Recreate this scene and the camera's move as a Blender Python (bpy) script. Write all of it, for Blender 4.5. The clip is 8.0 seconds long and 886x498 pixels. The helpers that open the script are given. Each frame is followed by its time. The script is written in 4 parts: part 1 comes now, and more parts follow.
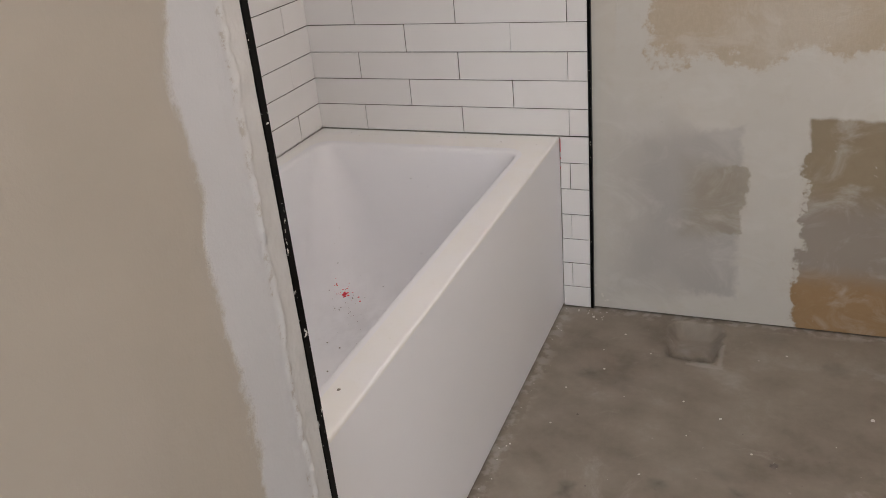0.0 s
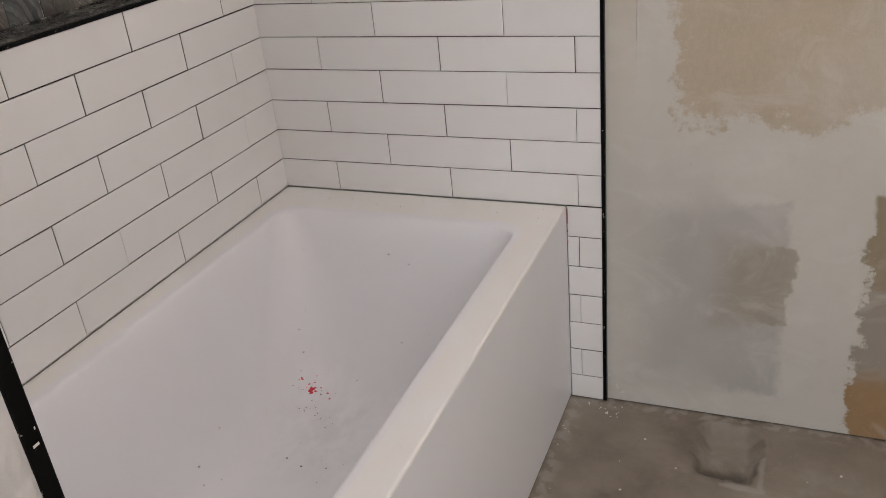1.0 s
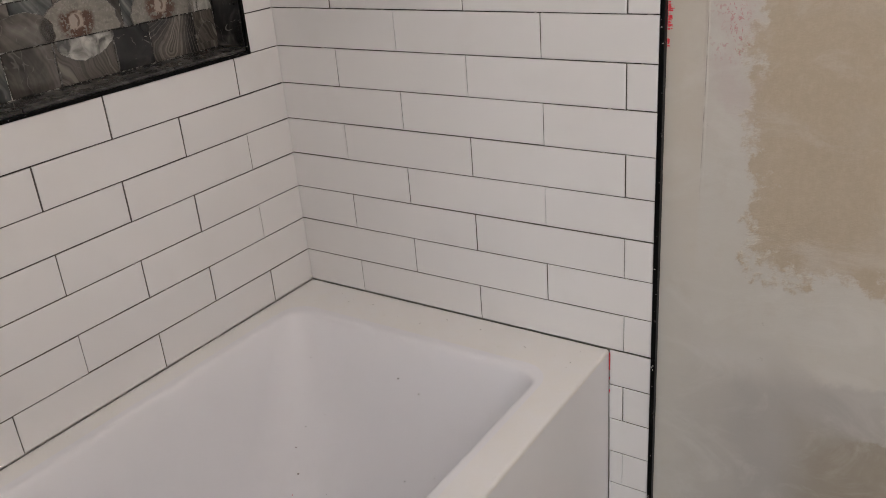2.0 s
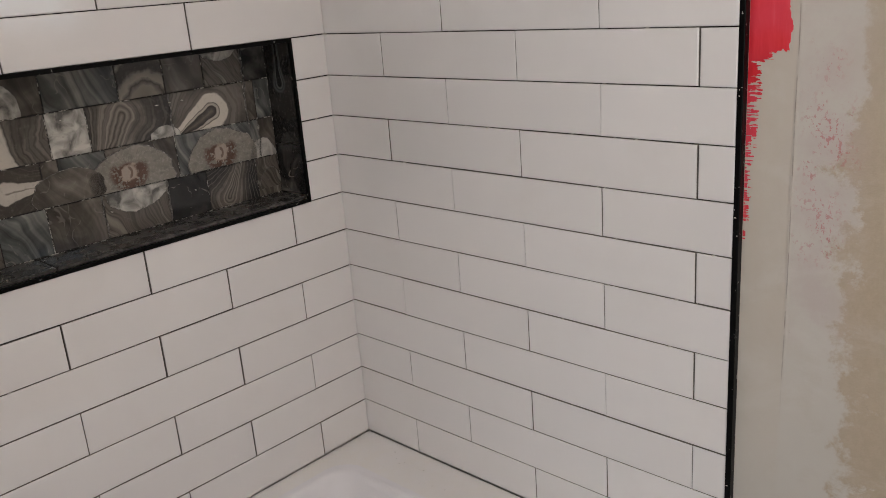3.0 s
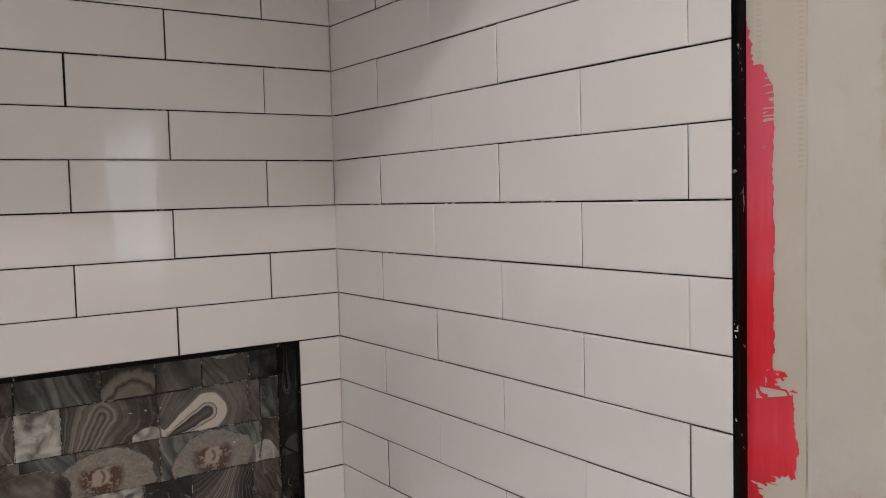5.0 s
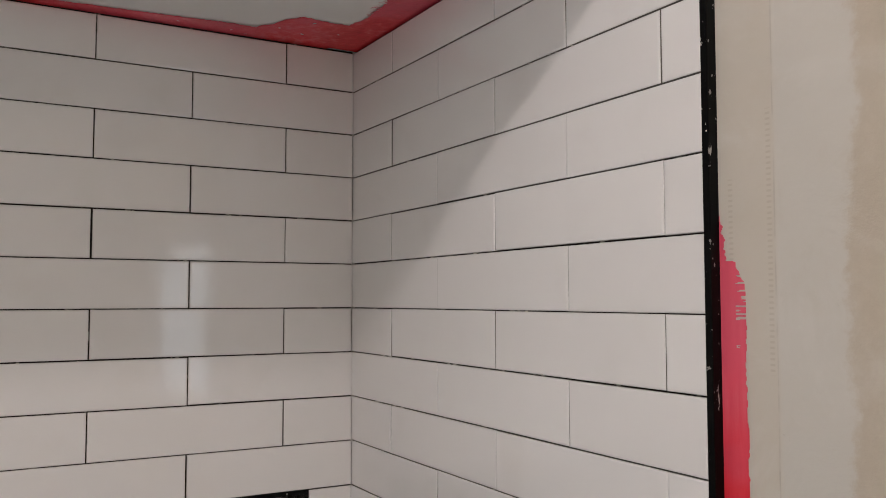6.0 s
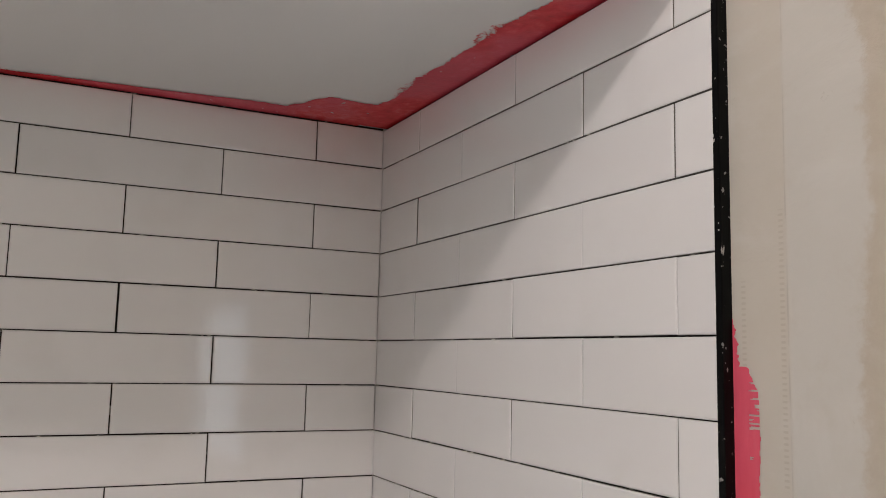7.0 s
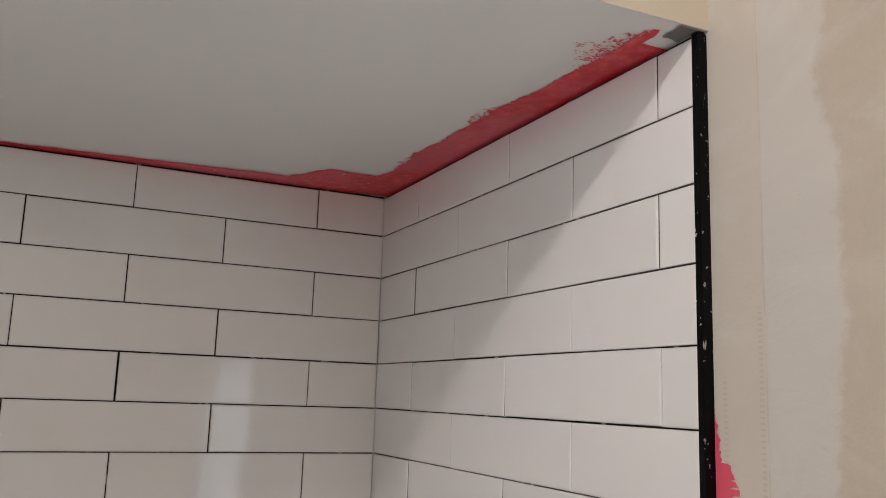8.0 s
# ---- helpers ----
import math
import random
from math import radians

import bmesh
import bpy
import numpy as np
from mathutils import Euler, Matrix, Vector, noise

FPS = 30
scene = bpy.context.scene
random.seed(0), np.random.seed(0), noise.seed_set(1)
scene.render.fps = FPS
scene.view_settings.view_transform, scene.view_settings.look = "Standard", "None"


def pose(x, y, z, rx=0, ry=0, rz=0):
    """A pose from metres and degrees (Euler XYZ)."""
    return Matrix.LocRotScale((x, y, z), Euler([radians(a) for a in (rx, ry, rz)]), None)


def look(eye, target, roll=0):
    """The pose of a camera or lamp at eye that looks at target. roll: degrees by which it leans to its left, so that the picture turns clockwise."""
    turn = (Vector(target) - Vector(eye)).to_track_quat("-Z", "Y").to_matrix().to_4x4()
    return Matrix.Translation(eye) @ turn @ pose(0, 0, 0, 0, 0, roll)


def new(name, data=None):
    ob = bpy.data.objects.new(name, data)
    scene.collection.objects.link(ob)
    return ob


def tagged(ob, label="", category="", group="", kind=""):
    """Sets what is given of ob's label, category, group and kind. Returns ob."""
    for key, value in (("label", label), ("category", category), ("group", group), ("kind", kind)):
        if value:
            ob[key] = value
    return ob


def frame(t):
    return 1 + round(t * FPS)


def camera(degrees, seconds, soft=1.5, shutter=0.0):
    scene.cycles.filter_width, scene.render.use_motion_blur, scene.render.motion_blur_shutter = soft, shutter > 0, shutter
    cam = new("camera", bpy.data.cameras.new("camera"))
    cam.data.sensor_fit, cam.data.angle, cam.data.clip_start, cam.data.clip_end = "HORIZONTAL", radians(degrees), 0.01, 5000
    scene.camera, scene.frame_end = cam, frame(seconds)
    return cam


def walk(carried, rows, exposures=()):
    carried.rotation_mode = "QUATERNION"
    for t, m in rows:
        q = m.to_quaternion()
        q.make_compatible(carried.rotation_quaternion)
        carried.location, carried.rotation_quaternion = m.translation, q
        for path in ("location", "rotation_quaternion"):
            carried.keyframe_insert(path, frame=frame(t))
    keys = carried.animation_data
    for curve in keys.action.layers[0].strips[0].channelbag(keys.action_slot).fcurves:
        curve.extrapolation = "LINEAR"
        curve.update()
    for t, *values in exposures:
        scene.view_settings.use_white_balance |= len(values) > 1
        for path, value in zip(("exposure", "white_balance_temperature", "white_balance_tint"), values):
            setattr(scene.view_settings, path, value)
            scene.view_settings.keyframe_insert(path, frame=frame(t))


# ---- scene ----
# A bath alcove under renovation: tiled walls, a tub, a niche, raw drywall and a concrete floor.
# x runs along the end wall from the tiled corner, y is 0 at its tile faces, z is 0 on the floor.
SOFT = 0.5
EXPOSURES = [(0.0, 0.12), (2.0, 0.07), (4.0, -0.04), (6.5, -0.05), (8.0, 0.0)]
cam = camera(55.00, 8.0, soft=SOFT)
# seconds, place in metres, pitch, roll, yaw
ROWS = [
    (0.0, 1.3217, -2.2021, 1.3083, -25.696, 5.008, 21.128),
    (0.5, 1.2486, -1.9530, 1.3167, -25.986, 4.996, 21.171),
    (1.0, 1.2105, -1.7531, 1.3550, -26.608, 5.257, 21.530),
    (1.5, 1.2606, -1.5118, 1.3404, -25.444, 5.259, 25.744),
    (2.0, 1.2979, -1.3192, 1.3940, -23.841, 4.286, 32.935),
    (3.5, 1.3377, -0.9629, 1.5060, -15.452, 3.981, 46.592),
    (4.0, 1.3658, -0.8422, 1.5231, -13.914, 2.968, 50.399),
    (4.5, 1.3377, -0.7506, 1.5925, -7.982, 1.750, 53.268),
    (5.0, 1.3499, -0.7098, 1.6464, -3.559, 1.472, 55.067),
    (6.5, 1.4208, -0.5894, 1.7519, 5.738, -0.869, 62.326),
    (7.0, 1.4197, -0.5747, 1.7672, 7.187, -1.320, 63.557),
    (7.5, 1.4323, -0.5558, 1.8002, 8.973, -1.636, 64.267),
    (8.0, 1.4482, -0.5582, 1.8133, 9.964, -1.883, 64.487),
]
walk(cam, [(t, pose(x, y, z, 90 + pitch, roll, yaw)) for t, x, y, z, pitch, roll, yaw in ROWS], EXPOSURES)
# ---- measures ----
RIM = 0.541            # top of the tub
ROW = 0.0782           # tile course
TOP = RIM + 1.640      # underside of the soffit
EDGE = 0.828           # tiled width of the end wall
NEAR = -1.4985         # near end of the alcove
DRY = 0.011            # drywall face behind the tile faces
CEIL = 2.80
EAST, SOUTH = 2.35, -3.1

# ---- light ----
world = bpy.data.worlds.new("world")
scene.world = world
world.use_nodes = True
wt = world.node_tree
sky = wt.nodes.new("ShaderNodeTexSky")
sky.sky_type, sky.sun_disc = "NISHITA", False
sky.sun_elevation, sky.sun_rotation = radians(38), radians(200)
wt.nodes["Background"].inputs[1].default_value = 0.12
wt.links.new(sky.outputs[0], wt.nodes["Background"].inputs[0])

bulb = bpy.data.lights.new("ceiling_bulb_light", "POINT")
bulb.energy, bulb.shadow_soft_size, bulb.color = 31.5, 0.036, (1.0, 0.896, 0.864)
bulb_ob = new("ceiling_bulb_light", bulb)
bulb_ob.matrix_world = pose(1.67, -1.38, 2.73)

WIN = (1.08, 1.70, 1.42, 1.92)   # window in the end wall: x0, x1, z0, z1
MULLION = 1.40
for a, b in ((WIN[0] + 0.03, MULLION - 0.02), (MULLION + 0.02, WIN[1] - 0.03)):
    day = bpy.data.lights.new("window_daylight", "AREA")
    day.shape, day.size, day.size_y, day.energy, day.color = "RECTANGLE", b - a, WIN[3] - WIN[2] - 0.06, 0.75, (0.80, 0.90, 1.0)
    day_ob = new("window_daylight", day)
    day_ob.matrix_world = look(((a + b) / 2, 0.024, (WIN[2] + WIN[3]) / 2), ((a + b) / 2, -1.0, (WIN[2] + WIN[3]) / 2))

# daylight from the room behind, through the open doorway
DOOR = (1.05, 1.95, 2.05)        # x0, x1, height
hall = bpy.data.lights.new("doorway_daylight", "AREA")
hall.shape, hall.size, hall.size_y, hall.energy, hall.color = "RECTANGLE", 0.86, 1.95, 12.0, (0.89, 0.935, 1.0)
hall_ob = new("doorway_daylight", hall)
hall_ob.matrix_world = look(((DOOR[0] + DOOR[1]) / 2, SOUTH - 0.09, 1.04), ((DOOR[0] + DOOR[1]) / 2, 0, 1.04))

# ---- node helpers ----
class Graph:
    """A material with a Principled shader and short calls for its nodes."""
    def __init__(self, name, rough=0.5, metal=0.0, spec=0.5):
        self.mat = bpy.data.materials.new(name)
        self.mat.use_nodes = True
        self.t = self.mat.node_tree
        self.bsdf = self.t.nodes["Principled BSDF"]
        self.bsdf.inputs["Roughness"].default_value = rough
        self.bsdf.inputs["Metallic"].default_value = metal
        self.bsdf.inputs["Specular IOR Level"].default_value = spec
        self.tc = self.t.nodes.new("ShaderNodeTexCoord")
        self.obj = self.tc.outputs["Object"]
        info = self.t.nodes.new("ShaderNodeObjectInfo")
        self.rand = info.outputs["Random"]
        s = self.t.nodes.new("ShaderNodeSeparateXYZ")
        self.t.links.new(self.obj, s.inputs[0])
        self.x, self.y, self.z = s.outputs

    def put(self, value, socket):
        if isinstance(value, (int, float)):
            if socket.type in ("RGBA",):
                socket.default_value = (value, value, value, 1)
            elif socket.type == "VECTOR":
                socket.default_value = (value, value, value)
            else:
                socket.default_value = value
        elif isinstance(value, (tuple, list)):
            socket.default_value = (*value, 1) if socket.type == "RGBA" else value
        else:
            self.t.links.new(value, socket)

    def m(self, op, a, b=0.0, c=0.0, clamp=False):
        n = self.t.nodes.new("ShaderNodeMath")
        n.operation, n.use_clamp = op, clamp
        for i, value in enumerate((a, b, c)):
            self.put(value, n.inputs[i])
        return n.outputs[0]

    def add(self, a, b): return self.m("ADD", a, b)
    def sub(self, a, b): return self.m("SUBTRACT", a, b)
    def mul(self, a, b): return self.m("MULTIPLY", a, b)
    def mx(self, a, b): return self.m("MAXIMUM", a, b)
    def mn(self, a, b): return self.m("MINIMUM", a, b)

    def vec(self, x, y, z):
        n = self.t.nodes.new("ShaderNodeCombineXYZ")
        for i, value in enumerate((x, y, z)):
            self.put(value, n.inputs[i])
        return n.outputs[0]

    def shifted(self, scale=1.0):
        """Object coordinates moved by the object's own random number."""
        n = self.t.nodes.new("ShaderNodeVectorMath")
        n.operation = "MULTIPLY_ADD"
        self.t.links.new(self.obj, n.inputs[0])
        n.inputs[1].default_value = (scale, scale, scale)
        self.t.links.new(self.vec(self.mul(self.rand, 37.0), self.mul(self.rand, 11.3), self.mul(self.rand, 23.9)), n.inputs[2])
        return n.outputs[0]

    def noise(self, scale, detail=3.0, vector=None, rough=0.5, distort=0.0):
        n = self.t.nodes.new("ShaderNodeTexNoise")
        n.inputs["Scale"].default_value, n.inputs["Detail"].default_value = scale, detail
        n.inputs["Roughness"].default_value, n.inputs["Distortion"].default_value = rough, distort
        self.t.links.new(vector or self.obj, n.inputs["Vector"])
        return n.outputs["Fac"]

    def voronoi(self, scale, vector=None, feature="F1", out="Distance"):
        n = self.t.nodes.new("ShaderNodeTexVoronoi")
        n.feature = feature
        n.inputs["Scale"].default_value = scale
        self.t.links.new(vector or self.obj, n.inputs["Vector"])
        return n.outputs[out]

    def step(self, value, lo, hi, a=0.0, b=1.0):
        if isinstance(lo, (int, float)) and lo > hi:
            lo, hi, a, b = hi, lo, b, a
        n = self.t.nodes.new("ShaderNodeMapRange")
        n.interpolation_type = "SMOOTHSTEP"
        for i, value_in in enumerate((value, lo, hi, a, b)):
            self.put(value_in, n.inputs[i])
        return n.outputs[0]

    def mix(self, fac, a, b):
        n = self.t.nodes.new("ShaderNodeMix")
        n.data_type = "RGBA"
        self.put(fac, n.inputs[0])
        self.put(a, n.inputs[6])
        self.put(b, n.inputs[7])
        return n.outputs[2]

    def ramp(self, fac, stops):
        n = self.t.nodes.new("ShaderNodeValToRGB")
        e = n.color_ramp.elements
        while len(e) < len(stops):
            e.new(0.5)
        for el, (p, col) in zip(e, stops):
            el.position, el.color = p, (*col, 1)
        self.put(fac, n.inputs[0])
        return n.outputs[0]

    def boxed(self, a, b, a0, a1, b0, b1, soft, wobble):
        """1 inside a rectangle of the two coordinates, with an uneven border."""
        d = self.mx(self.sub(self.m("ABSOLUTE", self.sub(a, (a0 + a1) / 2)), (a1 - a0) / 2),
                    self.sub(self.m("ABSOLUTE", self.sub(b, (b0 + b1) / 2)), (b1 - b0) / 2))
        return self.step(self.add(d, wobble), -soft if isinstance(soft, float) else self.mul(soft, -1.0), soft, 1.0, 0.0)

    def color(self, c): self.put(c, self.bsdf.inputs["Base Color"]); return self
    def rough(self, r): self.put(r, self.bsdf.inputs["Roughness"]); return self

    def bump(self, height, strength=0.3, distance=0.002):
        n = self.t.nodes.new("ShaderNodeBump")
        n.inputs["Strength"].default_value, n.inputs["Distance"].default_value = strength, distance
        self.put(height, n.inputs["Height"])
        self.t.links.new(n.outputs[0], self.bsdf.inputs["Normal"])
        return self


# ---- materials ----
def tile_material():
    g = Graph("white_glazed_tile", 0.13, 0.0, 0.75)
    v = g.shifted()
    tone = g.mix(g.rand, (0.825, 0.814, 0.804), (0.86, 0.85, 0.84))
    dust = g.step(g.noise(9, 5, v), 0.52, 0.80, 0.0, 0.16)
    g.color(g.mix(dust, tone, (0.66, 0.63, 0.58)))
    g.rough(g.add(g.mul(g.noise(14, 4, v), 0.08), 0.05))
    return g.bump(g.add(g.noise(7, 2, v), g.mul(g.noise(60, 2, v), 0.05)), 0.18, 0.0016).mat


def joint_material():
    g = Graph("dark_open_joint", 0.95)
    n = g.noise(40, 4)
    g.color(g.mix(g.step(n, 0.63, 0.68), (0.018, 0.014, 0.011), (0.40, 0.38, 0.35)))
    return g.bump(n, 0.4).mat


def tub_material():
    g = Graph("white_acrylic", 0.42)
    haze = g.noise(2.4, 3, g.vec(g.x, g.mul(g.y, 0.7), g.z))
    scuff = g.noise(11, 6, g.vec(g.mul(g.x, 1.6), g.y, g.z), rough=0.7)
    smudge = g.mul(g.boxed(g.x, g.y, 0.14, 0.40, -0.60, -0.27, 0.12, g.mul(g.sub(haze, 0.5), 0.3)), g.step(g.z, RIM - 0.20, RIM - 0.36))
    dirt = g.mul(smudge, g.step(scuff, 0.38, 0.66, 0.05, 0.30))
    clean = g.mix(g.mul(haze, 0.35), (0.875, 0.878, 0.905), g.mix(scuff, (0.80, 0.79, 0.795), (0.875, 0.872, 0.885)))
    g.color(g.mix(dirt, clean, (0.50, 0.485, 0.49)))
    return g.mat


def warm_rim_material():
    """The same acrylic, the bulb's warm light tinted into it, under dust specks."""
    g = Graph("warm_lit_dusty_rim", 0.5)
    warm_tint = g.noise(7, 5, rough=0.65)
    col = g.mix(g.step(warm_tint, 0.30, 0.66), (0.88, 0.877, 0.875), (0.875, 0.860, 0.828))
    g.color(g.mix(g.step(g.noise(90, 4, rough=0.7), 0.64, 0.72, 0.0, 0.25), col, (0.70, 0.66, 0.59)))
    return g.mat


def concrete_material():
    g = Graph("dusty_concrete", 0.85)
    a, b, c = g.noise(2.2, 6, rough=0.6), g.noise(9, 6, rough=0.65), g.noise(120, 3)
    col = g.ramp(g.add(g.mul(a, 0.55), g.mul(b, 0.45)), [(0.32, (0.145, 0.118, 0.092)), (0.46, (0.215, 0.183, 0.147)), (0.58, (0.255, 0.222, 0.183)), (0.72, (0.345, 0.312, 0.268))])
    chalk = g.mul(g.step(g.noise(5.5, 7, rough=0.72, distort=0.6), 0.56, 0.74), 0.30)
    col = g.mix(chalk, col, (0.46, 0.44, 0.41))
    dark = g.mul(g.step(g.noise(4.3, 4, g.vec(g.y, g.x, 3.0)), 0.62, 0.76), 0.4)
    col = g.mix(dark, col, (0.085, 0.072, 0.058))
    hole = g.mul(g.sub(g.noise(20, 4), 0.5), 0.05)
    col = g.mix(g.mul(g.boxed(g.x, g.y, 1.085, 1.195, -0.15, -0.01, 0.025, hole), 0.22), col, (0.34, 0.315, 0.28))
    # near side of the box-out painted darker, standing for the shade in it
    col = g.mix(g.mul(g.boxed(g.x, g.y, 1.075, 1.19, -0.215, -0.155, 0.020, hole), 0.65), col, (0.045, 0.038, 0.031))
    scrape = g.mx(g.boxed(g.x, g.y, 1.13, 1.225, -0.236, -0.224, 0.004, g.mul(hole, 0.3)), g.boxed(g.x, g.y, 1.212, 1.222, -0.23, -0.12, 0.004, g.mul(hole, 0.3)))
    col = g.mix(g.mul(scrape, 0.28), col, (0.50, 0.47, 0.43))
    for sx, sy, rx, ry in ((1.126, -0.721, 0.022, 0.030), (0.94, -0.785, 0.030, 0.040), (1.301, -0.705, 0.030, 0.014), (0.90, -0.33, 0.06, 0.04), (1.45, -0.95, 0.05, 0.03)):
        stain = g.boxed(g.x, g.y, sx - rx * 0.4, sx + rx * 0.4, sy - ry * 0.4, sy + ry * 0.4, 0.022, g.mul(hole, 1.2))
        col = g.mix(g.mul(stain, g.step(b, 0.36, 0.56, 0.35, 0.75)), col, (0.070, 0.058, 0.046))
    specks = g.mul(g.step(g.voronoi(19), 0.075, 0.045), g.step(g.noise(3, 2), 0.48, 0.60))
    col = g.mix(specks, col, (0.62, 0.58, 0.52))
    # dust left along the foot of the end wall and of the tub
    edge = g.mul(g.mx(g.step(g.y, -0.035, 0.0), g.step(g.x, 0.80, 0.755)), g.step(g.noise(28, 4), 0.46, 0.58))
    col = g.mix(g.mul(edge, 0.35), col, (0.48, 0.45, 0.41))
    g.color(col)
    return g.bump(g.add(g.mul(b, 0.8), g.mul(c, 0.2)), 0.2, 0.003).mat


def end_drywall_material():
    g = Graph("patched_drywall", 0.85)
    x, z = g.x, g.z
    n1, n2, n3 = g.noise(6, 5), g.noise(22, 6, rough=0.65), g.noise(3.0, 3)
    wob = g.add(g.mul(g.sub(n1, 0.5), 0.16), g.mul(g.sub(n2, 0.5), 0.09))
    rag = g.add(g.mul(g.sub(g.noise(8, 3, g.vec(g.z, g.x, 1.0)), 0.5), 0.11), g.mul(g.sub(g.noise(36, 6, rough=0.7), 0.5), 0.085))
    mud = g.mix(n3, (0.54, 0.52, 0.472), (0.61, 0.59, 0.545))
    mud = g.mix(g.mul(g.step(n2, 0.5, 0.7), 0.35), mud, (0.53, 0.495, 0.43))
    paper = g.mix(n1, (0.405, 0.33, 0.23), (0.485, 0.405, 0.30))
    brown = g.mix(n2, (0.28, 0.175, 0.085), (0.36, 0.24, 0.13))
    grey = g.mix(n1, (0.36, 0.345, 0.33), (0.44, 0.42, 0.395))
    # paper face showing above the horizontal seam
    upper = g.mul(g.step(z, RIM + 0.55, RIM + 1.15, 1.0, 0.68), g.boxed(x, z, 0.975, 2.6, RIM + 0.235, 3.0, g.step(z, RIM + 0.5, RIM + 0.9, 0.014, 0.007), g.mul(g.step(z, RIM + 0.55, RIM + 0.95, 1.0, 0.30), g.add(g.mul(wob, 1.15), g.add(g.mul(g.sub(g.noise(14, 3, g.vec(g.z, 4.0, g.x)), 0.5), 0.09), g.mul(g.sub(g.noise(60, 5, rough=0.7), 0.5), 0.10))))))
    fibre = g.noise(85, 5, g.vec(g.x, 9.0, g.mul(g.z, 0.7)), rough=0.75)
    paper = g.mix(g.step(fibre, 0.42, 0.62, 0.0, 0.24), paper, (0.56, 0.475, 0.36))
    veil = g.step(g.noise(2.6, 5, g.vec(g.x, 5.0, g.z), rough=0.6), 0.30, 0.52, 0.6, 1.0)
    col = g.mix(g.mul(upper, g.mul(veil, 0.85)), mud, paper)
    strip = g.mul(g.step(g.add(x, g.mul(wob, 0.05)), 0.905, 0.897), g.step(z, RIM + 0.1, RIM + 0.5))
    col = g.mix(g.mul(strip, 0.45), col, (0.56, 0.50, 0.41))
    # damp grey compound over the low seam
    blob = g.boxed(x, z, 0.93, 1.225, RIM - 0.45, RIM + 0.04, g.step(x, 1.02, 1.14, 0.10, 0.012), g.add(g.mul(wob, 0.5), g.mul(rag, 0.35)))
    col = g.mix(g.mul(blob, 0.80), col, grey)
    ear = g.boxed(x, z, 1.100, 1.243, RIM - 0.262, RIM - 0.070, g.step(x, 1.13, 1.20, 0.05, 0.0045), g.add(g.mul(wob, 0.35), g.mul(rag, 0.22)))
    col = g.mix(g.mul(ear, 0.85), col, g.mix(n2, (0.30, 0.262, 0.205), (0.38, 0.338, 0.275)))
    daub = g.boxed(x, z, 0.90, 1.03, RIM + 0.015, RIM + 0.065, 0.025, g.mul(rag, 0.35))
    col = g.mix(g.mul(daub, 0.5), col, (0.60, 0.58, 0.545))
    # bare, torn paper low on the wall
    low = g.boxed(x, z, 1.385, 2.6, -0.2, RIM + 0.065, 0.006, g.mul(rag, g.step(z, RIM + 0.02, RIM - 0.03, 0.22, 1.0)))
    col = g.mix(low, col, g.mix(g.step(g.add(z, g.mul(rag, 0.4)), RIM - 0.42, RIM - 0.33), brown, g.mix(g.step(g.add(z, g.mul(wob, 0.25)), RIM - 0.10, RIM - 0.22), g.mix(n2, (0.25, 0.20, 0.135), (0.33, 0.268, 0.185)), g.mix(n1, (0.275, 0.237, 0.20), (0.335, 0.295, 0.255)))))
    scr = g.mul(g.step(g.noise(30, 5, g.vec(g.mul(g.add(x, z), 3.0), 0.0, g.sub(x, z)), rough=0.7), 0.66, 0.70), g.mul(low, 0.8))
    col = g.mix(scr, col, (0.62, 0.58, 0.52))
    # pink roller marks beside the trim
    veil_pink = g.boxed(x, z, 0.903, 0.975, RIM + 0.44, RIM + 0.92, 0.03, g.mul(wob, 0.4))
    col = g.mix(g.mul(g.mul(veil_pink, g.step(n2, 0.36, 0.60)), 0.5), col, (0.53, 0.455, 0.445))
    spots = g.step(g.noise(150, 3, g.vec(g.x, 0.0, g.mul(g.z, 0.8)), rough=0.7), 0.535, 0.60)
    clump = g.step(g.noise(26, 3, g.vec(g.x, 7.0, g.z)), 0.42, 0.56)
    pink = g.mul(g.boxed(x, z, 0.920, 0.966, RIM + 0.56, RIM + 0.84, 0.02, g.mul(wob, 0.5)), g.mul(spots, clump))
    col = g.mix(g.mul(pink, 0.75), col, g.mix(n2, (0.36, 0.10, 0.12), (0.60, 0.25, 0.25)))
    crack = g.mul(g.step(g.m("ABSOLUTE", g.sub(x, g.add(0.9005, g.mul(g.sub(g.noise(5, 2), 0.5), 0.006)))), 0.0011, 0.0004), g.step(g.noise(19, 4, g.vec(0.0, 2.0, g.z)), 0.42, 0.56))
    high = g.mul(g.step(z, RIM + 0.30, RIM + 0.45), g.step(z, RIM + 0.85, RIM + 1.1, 1.0, 0.3))
    col = g.mix(g.mul(g.mul(crack, high), 0.6), col, (0.20, 0.17, 0.14))
    knife = g.noise(7, 5, g.vec(g.mul(x, 0.9), 2.0, g.mul(z, 1.3)), rough=0.65, distort=1.0)
    col = g.mix(g.step(knife, 0.48, 0.72, 0.0, 0.34), col, (0.66, 0.645, 0.61))
    marks = g.step(g.noise(16, 6, rough=0.8), 0.665, 0.70)
    col = g.mix(g.mul(marks, 0.25), col, (0.33, 0.29, 0.24))
    # punched tape lines beside the trim
    band = g.mx(g.boxed(x, z, 0.892, 0.897, RIM + 1.12, RIM + 1.36, 0.0012, 0.0), g.boxed(x, z, 0.848, 0.853, RIM + 1.17, RIM + 1.30, 0.0012, 0.0))
    dash = g.mul(band, g.step(g.m("SINE", g.mul(z, 1250.0)), 0.0, 0.6))
